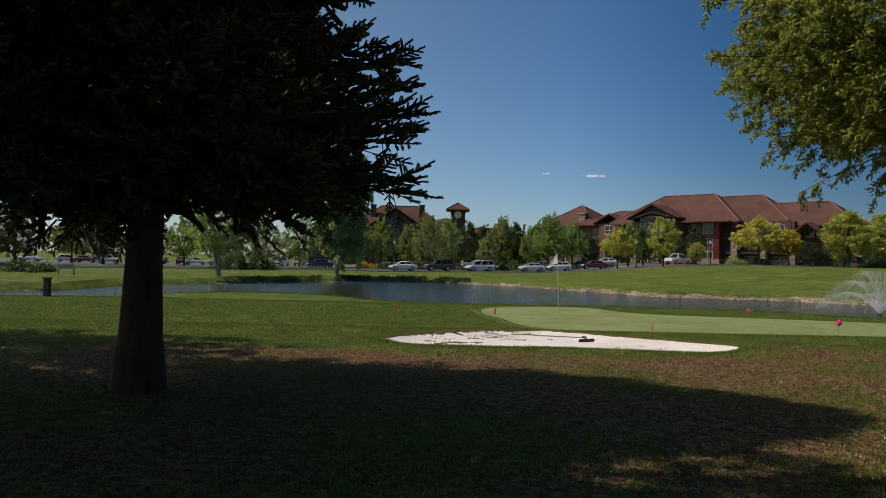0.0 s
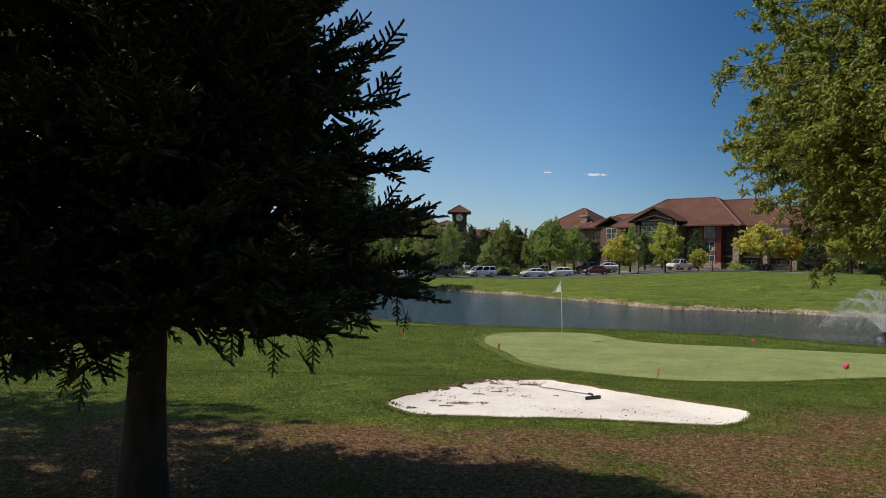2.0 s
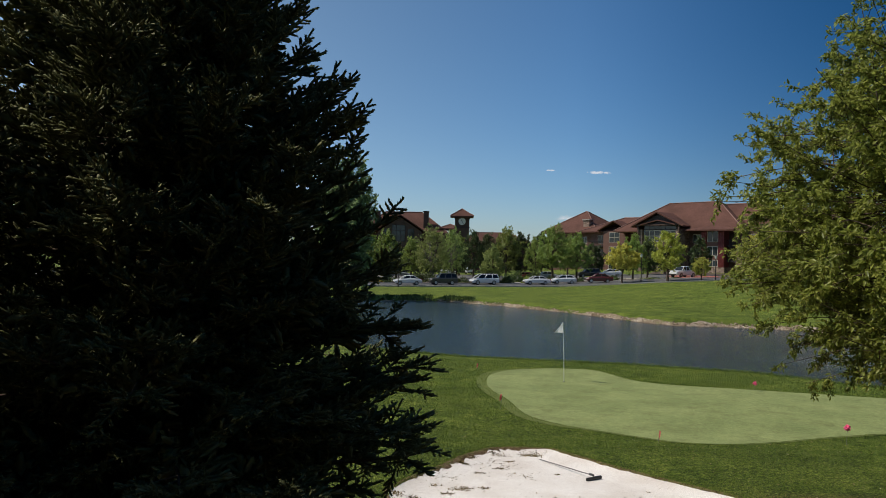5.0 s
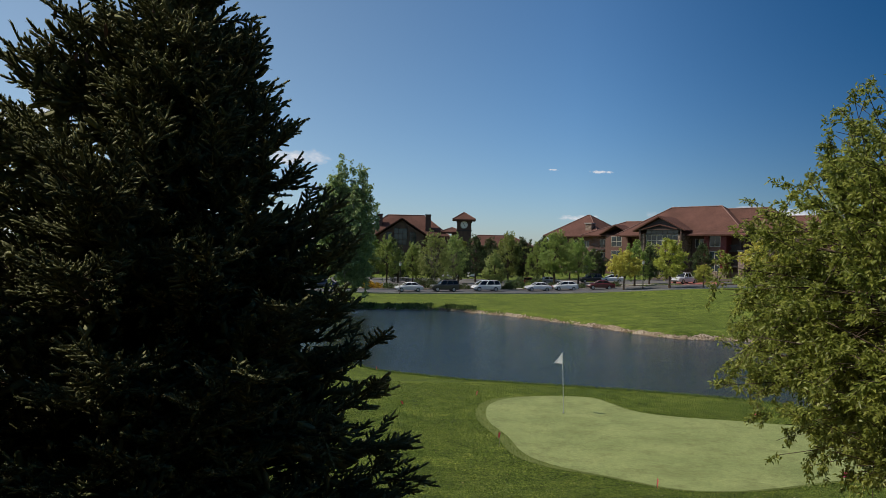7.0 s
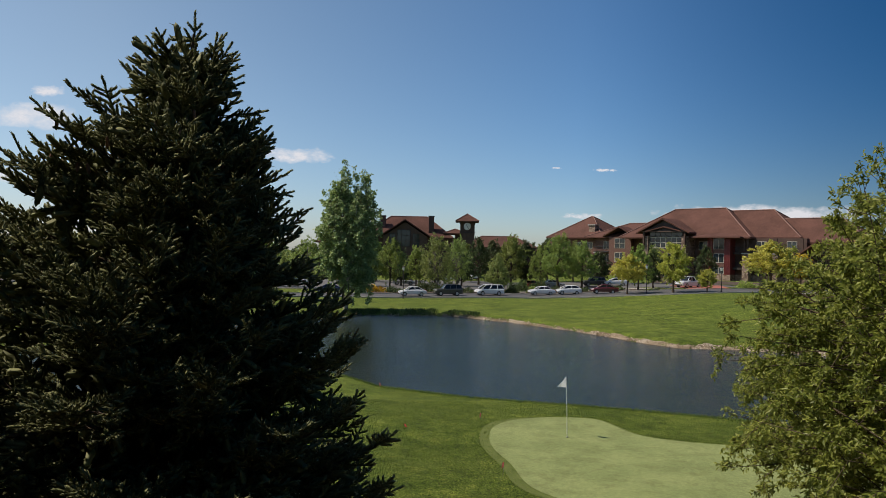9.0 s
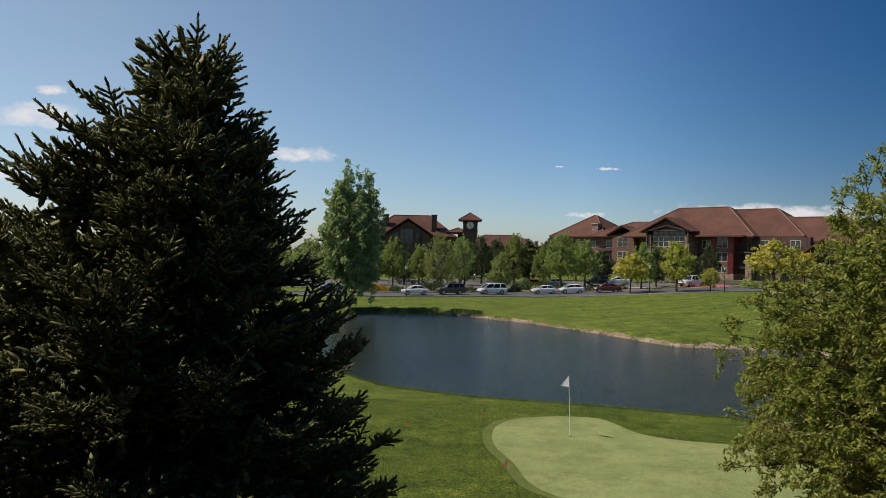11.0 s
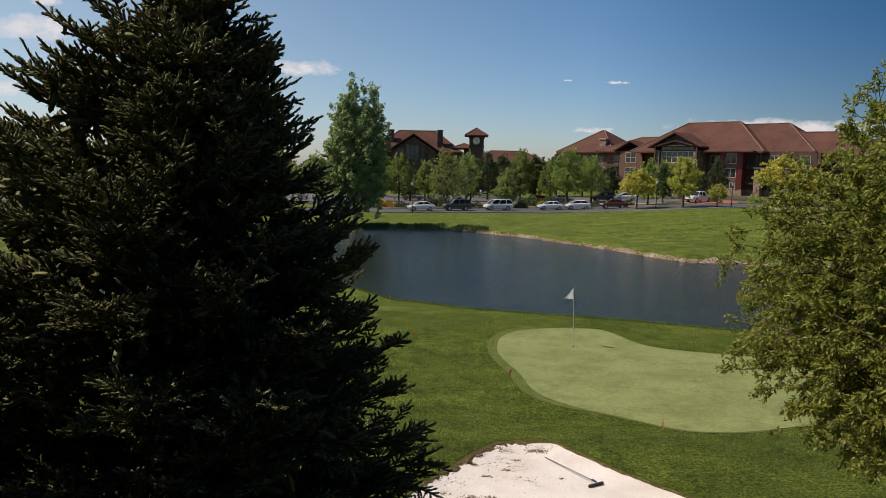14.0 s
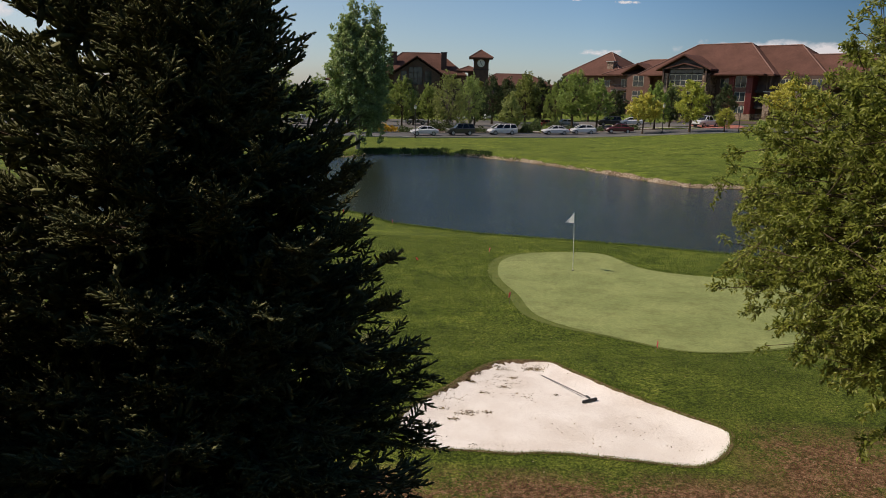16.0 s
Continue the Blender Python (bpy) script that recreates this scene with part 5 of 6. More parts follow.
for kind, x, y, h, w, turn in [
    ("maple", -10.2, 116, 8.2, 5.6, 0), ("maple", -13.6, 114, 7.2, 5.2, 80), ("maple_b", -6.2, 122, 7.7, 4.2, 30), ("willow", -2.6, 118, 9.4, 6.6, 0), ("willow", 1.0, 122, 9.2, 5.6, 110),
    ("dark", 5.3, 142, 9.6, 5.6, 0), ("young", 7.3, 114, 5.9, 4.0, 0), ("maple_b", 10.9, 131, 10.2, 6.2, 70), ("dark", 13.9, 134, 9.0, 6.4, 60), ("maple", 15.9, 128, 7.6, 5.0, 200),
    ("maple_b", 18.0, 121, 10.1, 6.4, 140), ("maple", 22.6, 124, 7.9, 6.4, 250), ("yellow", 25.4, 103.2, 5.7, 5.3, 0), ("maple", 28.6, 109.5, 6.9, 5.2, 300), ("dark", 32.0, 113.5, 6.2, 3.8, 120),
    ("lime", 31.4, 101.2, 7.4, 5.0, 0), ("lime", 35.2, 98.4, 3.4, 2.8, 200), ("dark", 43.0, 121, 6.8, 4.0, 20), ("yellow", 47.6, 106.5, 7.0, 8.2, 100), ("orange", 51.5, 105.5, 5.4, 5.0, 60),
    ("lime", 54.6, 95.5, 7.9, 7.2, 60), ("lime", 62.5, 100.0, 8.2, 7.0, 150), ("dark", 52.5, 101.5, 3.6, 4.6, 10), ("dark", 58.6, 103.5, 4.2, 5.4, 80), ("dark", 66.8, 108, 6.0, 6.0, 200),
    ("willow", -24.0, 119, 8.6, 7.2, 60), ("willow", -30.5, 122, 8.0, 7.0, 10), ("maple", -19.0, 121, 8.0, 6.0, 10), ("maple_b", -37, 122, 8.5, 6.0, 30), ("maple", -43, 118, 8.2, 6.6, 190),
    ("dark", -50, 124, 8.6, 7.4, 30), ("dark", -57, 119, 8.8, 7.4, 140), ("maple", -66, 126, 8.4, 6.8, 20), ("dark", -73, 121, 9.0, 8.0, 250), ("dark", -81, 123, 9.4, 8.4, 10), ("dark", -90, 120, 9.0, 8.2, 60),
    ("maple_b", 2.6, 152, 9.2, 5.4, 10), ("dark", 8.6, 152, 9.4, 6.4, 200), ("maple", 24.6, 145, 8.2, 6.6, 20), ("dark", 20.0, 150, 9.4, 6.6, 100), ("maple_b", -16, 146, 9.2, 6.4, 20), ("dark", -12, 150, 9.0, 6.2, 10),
    # low dark trees added to fill in the shade behind the parked cars
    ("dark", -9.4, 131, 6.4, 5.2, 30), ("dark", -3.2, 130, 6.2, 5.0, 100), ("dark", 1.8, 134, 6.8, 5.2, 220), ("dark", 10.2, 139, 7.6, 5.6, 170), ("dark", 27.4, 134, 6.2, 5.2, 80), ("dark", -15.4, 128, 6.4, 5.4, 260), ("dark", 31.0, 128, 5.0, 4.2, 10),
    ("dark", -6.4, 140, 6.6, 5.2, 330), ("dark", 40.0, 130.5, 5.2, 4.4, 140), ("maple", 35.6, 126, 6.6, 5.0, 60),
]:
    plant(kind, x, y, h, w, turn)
rng = np.random.default_rng(5)
for i in range(34):
    x = -190 + i * 12.5 + rng.uniform(-3, 3)
    plant("distant", x, 232 + rng.uniform(-12, 26), rng.uniform(8.5, 11.0), rng.uniform(8, 12), rng.uniform(0, 360), "distant trees")

broadleaf("poplar_tree", "tall twin-topped green poplar on the far bank", (-12.1, 80.9, gz(-12.1, 80.9)), (0.3, 0, 8.9), (2.6, 2.8, 7.4), 0.24, LEAF_POPLAR, BARK_PALE, 71,
          limbs=64, subs=9, twigs=6, leaves=5, leaf_len=0.33, droop=-0.1, first=0.1, lumps=0.42, clump=True, stems=2, fork=1.15, taper=0.30)
broadleaf("birch_tree", "leaning green tree with pale stems on the bank", (-22.6, 71.5, gz(-22.6, 71.5)), (0.5, 0, 6.4), (4.6, 4.0, 4.4), 0.26, LEAF_LIGHT, BARK_PALE, 72,
          limbs=24, subs=8, twigs=4, leaves=4, leaf_len=0.42, droop=0.4, first=0.2, lumps=0.4, clump=True, stems=3)
# trees to the west, whose shade falls over the near lawn; the last three, south, are unseen and added to cut skylight
for k, (x, y, r, zc, rz) in enumerate([(-11.3, 8.9, 3.6, 6.4, 4.3), (-7.4, 1.1, 4.5, 8.6, 6.0), (-12.2, 4.0, 3.8, 7.8, 5.0), (-5.0, -5.4, 4.4, 7.6, 5.6), (1.0, -8.2, 4.4, 7.6, 5.6), (7.6, -8.6, 4.2, 7.2, 5.2)]):
    broadleaf("linden_tree", "large leafy green tree, mostly out of view, added to shade the near lawn", (x, y, gz(x, y)), (0.0, 0.0, zc), (r, r, rz), 0.25, LEAF_GREEN, BARK, 73 + k,
              limbs=36, subs=12, twigs=7, leaves=11 if k else 18, leaf_len=0.33 if k else 0.13, droop=0.3, first=0.2)["group"] = "trees beside the lawn"


def shrub(x, y, r, h, leaf, seed, label, name="shrub"):
    rng = np.random.default_rng(seed)
    t = new(name)
    t.location = (x, y, gz(x, y) - 0.05)
    tagged(t, label, "shrub", "shrubs")
    n = int(220 * max(1, r * h))
    p = rng.normal(0, 1, (n, 3))
    p /= np.linalg.norm(p, axis=1)[:, None]
    p *= rng.uniform(0.35, 1.0, (n, 1)) ** 0.5 * (1 + 0.25 * np.sin(p[:, :1] * 5 + seed))
    p = np.stack([p[:, 0] * r, p[:, 1] * r, np.abs(p[:, 2]) * h], 1)
    tv, tf = clump_shape(rng, 3)
    v, f = place_many(tv, tf, p, rng.normal(0, 1, (n, 3)), rng.normal(0, 1, (n, 3)), rng.uniform(0.2, 0.36, n))
    part("foliage", mesh_np("foliage", v, f), leaf, t)["kind"] = "stuff"
    v, f = tubes([(np.array([(0, 0, 0), (r * 0.4 * math.cos(a), r * 0.4 * math.sin(a), h * 0.7)]), np.array([0.03, 0.01])) for a in (0, 1.3, 2.6, 3.9, 5.2)], 4)
    part("stem", mesh_np("stem", v, f), BARK, t)["kind"] = "stuff"
    return t


i = 0
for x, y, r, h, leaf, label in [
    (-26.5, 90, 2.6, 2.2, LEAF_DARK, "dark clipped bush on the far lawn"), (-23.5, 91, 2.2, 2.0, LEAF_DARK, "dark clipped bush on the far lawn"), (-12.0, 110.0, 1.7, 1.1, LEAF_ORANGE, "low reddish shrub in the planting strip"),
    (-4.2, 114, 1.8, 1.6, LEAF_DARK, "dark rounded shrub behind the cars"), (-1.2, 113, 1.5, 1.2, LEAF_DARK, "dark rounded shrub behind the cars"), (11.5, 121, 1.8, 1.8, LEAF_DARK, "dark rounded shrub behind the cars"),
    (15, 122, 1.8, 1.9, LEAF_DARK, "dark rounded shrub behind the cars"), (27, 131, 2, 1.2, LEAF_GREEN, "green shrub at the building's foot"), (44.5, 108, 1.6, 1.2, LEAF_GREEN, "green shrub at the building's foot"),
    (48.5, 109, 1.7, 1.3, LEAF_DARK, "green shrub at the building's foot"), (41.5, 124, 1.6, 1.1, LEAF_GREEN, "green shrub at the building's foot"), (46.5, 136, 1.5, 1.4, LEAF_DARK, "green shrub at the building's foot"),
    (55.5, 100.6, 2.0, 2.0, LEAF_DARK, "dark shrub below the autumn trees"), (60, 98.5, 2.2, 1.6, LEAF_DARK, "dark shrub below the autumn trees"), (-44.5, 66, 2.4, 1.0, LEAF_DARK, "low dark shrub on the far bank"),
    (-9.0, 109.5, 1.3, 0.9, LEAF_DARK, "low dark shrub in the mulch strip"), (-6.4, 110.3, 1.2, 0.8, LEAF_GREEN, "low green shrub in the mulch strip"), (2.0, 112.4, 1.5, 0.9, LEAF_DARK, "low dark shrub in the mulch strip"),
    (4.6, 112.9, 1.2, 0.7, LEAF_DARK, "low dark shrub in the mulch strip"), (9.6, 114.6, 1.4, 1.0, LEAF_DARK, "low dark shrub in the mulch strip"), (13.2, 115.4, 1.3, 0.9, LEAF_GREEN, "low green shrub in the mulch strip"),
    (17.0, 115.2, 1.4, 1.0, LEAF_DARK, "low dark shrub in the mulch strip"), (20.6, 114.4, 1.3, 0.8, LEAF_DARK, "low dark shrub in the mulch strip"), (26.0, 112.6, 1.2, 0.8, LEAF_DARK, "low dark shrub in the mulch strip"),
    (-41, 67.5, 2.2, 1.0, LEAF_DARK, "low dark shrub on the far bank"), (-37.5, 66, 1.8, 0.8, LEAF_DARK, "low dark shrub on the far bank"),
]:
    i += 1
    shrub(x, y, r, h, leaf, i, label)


# ---- the far bank: stones, gravel and reeds ----
def far_edge(x):
    return float(np.interp(x, fx, fy)) + 0.35 * math.sin(x * 0.9) * math.sin(x * 0.37 + 1) + 0.15 * math.sin(x * 2.3)


# a ragged strip of bare tan earth and gravel between the grass and the water
BANK = Mat("bank_earth", 0.95, 0, 0.1)
BANK.color(BANK.mix(BANK.ramp(BANK.noise(9, 6, 0.8), [(0.42, (0.1, 0.1, 0.1)), (0.58, (1, 1, 1))]), (0.10, 0.065, 0.035),
                    BANK.ramp(BANK.noise(0.6, 6, 0.7), [(0.4, (0.24, 0.18, 0.115)), (0.5, (0.40, 0.32, 0.22)), (0.62, (0.54, 0.46, 0.36))])))
BANK.bump(BANK.noise(6, 6, 0.8), 1.0, 0.08)
bx = np.linspace(-30, 70, 900)
by = np.array([far_edge(q) for q in bx])
top_w = 0.55 + 0.22 * np.sin(bx * 0.7) * np.sin(bx * 0.23 + 2) + 0.18 * np.sin(bx * 3.1) * np.sin(bx * 1.3)
top_w = np.clip(top_w * np.interp(bx, [-30, -4, 4, 12, 45, 70], [0.3, 0.6, 1.2, 1.5, 1.5, 1.0]), 0.2, 1.2)
cols = []
for k, s in enumerate((0.0, 0.12, 0.35, 0.6, 0.85, 1.0)):
    yy = by - 0.75 + s * (0.75 + top_w)
    cols.append(np.stack([bx, yy, ground_z(bx, yy) + (0.03 if s < 0.9 else -0.02) + 0.05 * np.sin(bx * 5.3 + k) * np.sin(bx * 2.1 + 2 * k) * (0 < k < 5)], 1))
v = np.concatenate(cols)
i0 = np.arange(len(bx) - 1)
f = np.concatenate([np.stack([i0 + k * len(bx), i0 + 1 + k * len(bx), i0 + 1 + (k + 1) * len(bx), i0 + (k + 1) * len(bx)], 1) for k in range(5)])
tagged(part("bank_earth", mesh_np("bank_earth", v, f), BANK.m), "bare tan earth and gravel along the far waterline", "bank", kind="structure")

rng = np.random.default_rng(8)
rock_v, rock_f = [], []
bm = bmesh.new()
bmesh.ops.create_icosphere(bm, subdivisions=1, radius=0.5)
tv = np.array([v.co[:] for v in bm.verts])
tf = np.array([[v.index for v in f.verts] for f in bm.faces])
bm.free()
o, d, sz = [], [], []
for k in range(4500):
    x = rng.uniform(-1.0, 62) if rng.random() < 0.9 else rng.uniform(-32, -1)
    y = far_edge(x) + rng.uniform(-0.35, 0.75)
    o.append((x, y, gz(x, y) + rng.uniform(-0.03, 0.06)))
    d.append(rng.normal(0, 1, 3))
    sz.append(rng.uniform(0.7, 1.3, 3) * rng.uniform(0.04, 0.17))
v, f = place_many(tv, tf, np.array(o), np.array(d), rng.normal(0, 1, (len(o), 3)), np.array(sz))
PEBBLE = Mat("bank_pebbles", 0.9, 0, 0.2)
PEBBLE.color(PEBBLE.ramp(PEBBLE.random("island"), [(0.1, (0.14, 0.10, 0.065)), (0.5, (0.30, 0.225, 0.16)), (0.9, (0.50, 0.41, 0.32))]))
tagged(part("bank_stone", mesh_np("bank_stone", v, f), PEBBLE.m), "tan stones along the far waterline", "stones", kind="stuff")

GRASS = Mat("grass_blade", 0.75, 0, 0.25)
rr = GRASS.random("island")
pat = GRASS.noise(1.3, 4, 0.7)
cc = GRASS.ramp(GRASS.math("ADD", GRASS.math("MULTIPLY", rr, 0.6), GRASS.math("MULTIPLY", pat, 0.4)), [(0.2, (0.070, 0.110, 0.016)), (0.45, (0.138, 0.208, 0.031)), (0.7, (0.238, 0.292, 0.056)), (0.95, (0.36, 0.315, 0.135))])
GRASS.color(cc)
gt = GRASS.n.new("ShaderNodeBsdfTranslucent")
GRASS.l.new(cc, gt.inputs["Color"])
gm = GRASS.n.new("ShaderNodeMixShader")
gm.inputs[0].default_value = 0.3
GRASS.l.new(GRASS.b.outputs[0], gm.inputs[1])
GRASS.l.new(gt.outputs[0], gm.inputs[2])
GRASS.l.new(gm.outputs[0], GRASS.out.inputs["Surface"])
GRASS = GRASS.m


def blades(name, x, y, height, width, rng, material, label, spread=0.5, z=None):
    """Single grass blades, a triangle each."""
    n = len(x)
    z = ground_z(x, y) if z is None else z
    a = rng.uniform(0, 2 * np.pi, n)
    lean = rng.uniform(0, spread, n) * height
    b = rng.uniform(0, 2 * np.pi, n)
    w = width / 2
    p0 = np.stack([x - w * np.cos(a), y - w * np.sin(a), z - 0.004], 1)
    p1 = np.stack([x + w * np.cos(a), y + w * np.sin(a), z - 0.004], 1)
    p2 = np.stack([x + lean * np.cos(b), y + lean * np.sin(b), z + height], 1)
    v = np.stack([p0, p1, p2], 1).reshape(-1, 3)
    f = np.arange(3 * n).reshape(-1, 3)
    return tagged(part(name, mesh_np(name, v, f), material), label, "grass", kind="stuff")


# reeds on the far bank by the poplar
n = 5200
x = rng.uniform(-20, 3.5, n)
y = np.array([far_edge(q) for q in x]) + rng.uniform(0.2, 1.9, n)
keep = np.sin(x * 1.1) + np.sin(x * 2.7 + 1) + rng.normal(0, 0.5, n) > -0.3
x, y = x[keep], y[keep]
blades("reed", x, y, rng.uniform(0.06, 0.34, len(x)), np.full(len(x), 0.11), rng, LEAF_DARK, "dark green reeds along the far bank")

# mown grass, thickest where the lawn is near
n = 430000
yy = 3.5 + 28 * rng.random(n) ** 1.35
xx = rng.uniform(-0.75, 0.75, n) * (yy + 1.5)
inb = edge_distance(xx, yy, bunker_line)
ing = edge_distance(xx, yy, putt_line)
bare = np.sin(xx * 1.7 + 2 * np.sin(yy * 0.9)) + np.sin(yy * 2.3 + xx * 0.6) + rng.normal(0, 0.6, n)
worn = ((yy < 9.9) | ((xx > 5.3) & (yy < 12.2))) & (bare > -0.3)
ok = (inb > 0.0) & (ing > 0.0) & ~(worn & (rng.random(n) < 0.8)) & (yy < np.interp(xx, nx, ny) - 0.1) & (np.hypot(xx + 2.69, yy - 6.35) > 0.25)
xx, yy = xx[ok], yy[ok]
fringe = np.clip(1.2 - np.minimum(inb[ok], ing[ok]) / 0.4, 0.0, 1.0)
scale = np.clip(yy / 12, 0.8, 2.0)
blades("lawn_grass", xx, yy, rng.uniform(0.010, 0.032, len(xx)) * (1 + 0.35 * fringe) * scale ** 0.4, rng.uniform(0.008, 0.02, len(xx)) * scale, rng, GRASS, "short mown grass blades of the lawn", 0.9)

# thatch and fallen leaves on the worn earth
THATCH = Mat("dry_thatch", 0.9, 0, 0.15)
THATCH.color(THATCH.ramp(THATCH.random("island"), [(0.1, (0.10, 0.055, 0.026)), (0.5, (0.22, 0.125, 0.058)), (0.85, (0.34, 0.225, 0.115)), (1.0, (0.45, 0.38, 0.25))]))
THATCH = THATCH.m
n = 60000
yy = rng.uniform(3.8, 12.2, n)
xx = rng.uniform(-5.5, 9.5, n)
bare = np.sin(xx * 1.7 + 2 * np.sin(yy * 0.9)) + np.sin(yy * 2.3 + xx * 0.6) + rng.normal(0, 0.6, n)
ok = ((yy < 9.9) | ((xx > 4.9) & (yy < 11.9))) & (bare > -0.5) & (edge_distance(xx, yy, bunker_line) > 0.02)
blades("dry_thatch", xx[ok], yy[ok], rng.uniform(0.008, 0.028, ok.sum()), np.full(ok.sum(), 0.016), rng, THATCH, "brown dry thatch on worn earth", 2.2)

FALLEN = Mat("fallen_leaf", 0.7, 0, 0.3)
FALLEN.color(FALLEN.ramp(FALLEN.random("island"), [(0.1, (0.24, 0.16, 0.06)), (0.6, (0.38, 0.30, 0.14)), (0.95, (0.52, 0.46, 0.30))]))
n = 480
yy = rng.uniform(9, 26, n)
xx = rng.normal(6, 4.5, n)
o = np.stack([xx, yy, ground_z(xx, yy) + 0.03], 1)
ok = (edge_distance(xx, yy, bunker_line) > -0.3) & (edge_distance(xx, yy, putt_line) > 0.1) & (yy < np.interp(xx, nx, ny) - 0.4)
tv, tf = leaf_shape(0.6, 0.15)
o = o[ok]
v, f = place_many(tv, tf, o, rng.normal(0, 1, o.shape) * (1, 1, 0.2), np.tile((0, 0, 1.0), (len(o), 1)) + rng.normal(0, 0.2, o.shape), rng.uniform(0.025, 0.05, len(o)))
tagged(part("fallen_leaf", mesh_np("fallen_leaf", v, f), FALLEN.m), "small pale leaves fallen on the grass", "leaves", kind="stuff")

# weeds and leaf litter lying on the sand
n = 0
lx, ly = [], []
for cx, cy, r, k in [(0.62, 13.95, 0.26, 420), (0.25, 13.55, 0.2, 220), (1.05, 14.35, 0.22, 300), (1.75, 14.45, 0.28, 420), (-0.72, 11.75, 0.2, 260), (-0.5, 11.25, 0.28, 330), (-0.28, 12.35, 0.16, 120), (0.25, 12.2, 0.2, 160), (0.0, 11.95, 0.12, 70),
                     (0.62, 12.25, 0.1, 70), (0.35, 10.95, 0.22, 200), (0.8, 10.9, 0.26, 220), (2.6, 10.8, 0.2, 110), (0.6, 13.1, 0.12, 60), (1.0, 13.4, 0.12, 50), (1.25, 13.9, 0.1, 60), (2.05, 13.1, 0.06, 25), (1.3, 13.0, 0.5, 60), (3.2, 12.0, 0.8, 25),
                     (1.5, 11.8, 0.9, 30), (2.6, 11.4, 0.8, 25), (0.9, 13.7, 0.6, 90), (3.9, 11.3, 0.6, 25), (-0.1, 12.8, 0.4, 90)]:
    k = int(k * 0.8)
    lx += list(rng.normal(cx, r * 0.5, k))
    ly += list(rng.normal(10.45 + (cy - 10.6) * 1.13, r * 0.3, k))
lx, ly = np.array(lx), np.array(ly)
d = edge_distance(lx, ly, bunker_line)
ok = d < -0.02
lx, ly, d = lx[ok], ly[ok], d[ok]
LITTER = Mat("leaf_litter", 0.85, 0, 0.2)
LITTER.color(LITTER.ramp(LITTER.random("island"), [(0.1, (0.09, 0.07, 0.03)), (0.5, (0.19, 0.135, 0.06)), (0.9, (0.32, 0.24, 0.12))]))
blades("leaf_litter", lx, ly, rng.uniform(0.006, 0.022, len(lx)), rng.uniform(0.03, 0.07, len(lx)), rng, LITTER.m, "brown weeds and leaf litter on the sand", 2.6, ground_z(lx, ly) + 0.015 - 0.03 - 0.09 * step(0.0, -0.35, d))


# the ragged earth lip of the bunker and the grass hanging over it
LIP = Mat("lip_earth", 0.95, 0, 0.1)
LIP.color(LIP.ramp(LIP.noise(16, 5, 0.75), [(0.4, (0.07, 0.045, 0.022)), (0.5, (0.15, 0.10, 0.055)), (0.62, (0.27, 0.20, 0.12))]))
LIP.bump(LIP.noise(30, 4, 0.7), 1.0, 0.03)
lip_line = [tuple(v) for v in smooth_closed(BUNKER, 14)]
nl = len(lip_line)
lp = np.array(lip_line)
tang = np.roll(lp, -2, 0) - np.roll(lp, 2, 0)
tang /= np.linalg.norm(tang, axis=1)[:, None]
turn = np.sign(np.sum(lp[:, 0] * np.roll(lp[:, 1], -1) - np.roll(lp[:, 0], -1) * lp[:, 1]))
inward = np.stack([-tang[:, 1], tang[:, 0]], 1) * turn
rag = np.array([abs(noise.noise(Vector((p[0] * 3.1, p[1] * 3.1, 1.7)))) + 0.6 * abs(noise.noise(Vector((p[0] * 11, p[1] * 11, 4.2)))) for p in lip_line])
north = np.clip((lp[:, 1] - 12.0) / 2.0, 0, 1) * np.clip((2.2 - lp[:, 0]) / 1.0, 0, 1)
wid = 0.015 + (0.05 + 0.27 * north) * rag
rings = []
for d, dz in ((-0.05 * np.ones(nl), 0.004), (0.0 * wid, 0.012), (wid * 0.5, None), (wid, None)):
    q = lp + inward * d[:, None]
    if dz is None:
        e = edge_distance(q[:, 0], q[:, 1], bunker_line)
        zz = ground_z(q[:, 0], q[:, 1]) + 0.015 - 0.03 - 0.09 * step(0.0, -0.35, e) + (0.012 if d is not wid else -0.01)
    else:
        zz = ground_z(q[:, 0], q[:, 1]) + dz
    rings.append(np.stack([q[:, 0], q[:, 1], zz], 1))
i0 = np.arange(nl)
f = np.concatenate([np.stack([i0 + k * nl, (i0 + 1) % nl + k * nl, (i0 + 1) % nl + (k + 1) * nl, i0 + (k + 1) * nl], 1) for k in range(3)])
tagged(part("bunker_lip", mesh_np("bunker_lip", np.concatenate(rings), f), LIP.m), "ragged dark earth lip round the sand", "bunker edge", kind="structure")
n = 16000
k = rng.integers(0, nl, n)
q = lp[k] + tang[k] * rng.uniform(-0.05, 0.05, (n, 1)) - inward[k] * (rng.normal(0.035, 0.04, (n, 1)) - 0.05 * rag[k][:, None])
blades("lip_grass", q[:, 0], q[:, 1], rng.uniform(0.012, 0.036, n), np.full(n, 0.008), rng, GRASS, "longer grass hanging over the bunker's edge", 1.1)
n = 9000
x = rng.uniform(-14, 18, n)
y = np.interp(x, nx, ny) - np.abs(rng.normal(0.05, 0.18, n)) - 0.02
blades("shore_grass", x, y, rng.uniform(0.04, 0.14, n), np.full(n, 0.02), rng, GRASS, "longer pale grass along the near waterline", 1.0)


# ---- the putting green's furniture ----
def sand_z(x, y):
    d = float(edge_distance(np.array([x]), np.array([y]), bunker_line)[0])
    return gz(x, y) + 0.015 - 0.03 - 0.09 * float(step(0.0, -0.35, d))


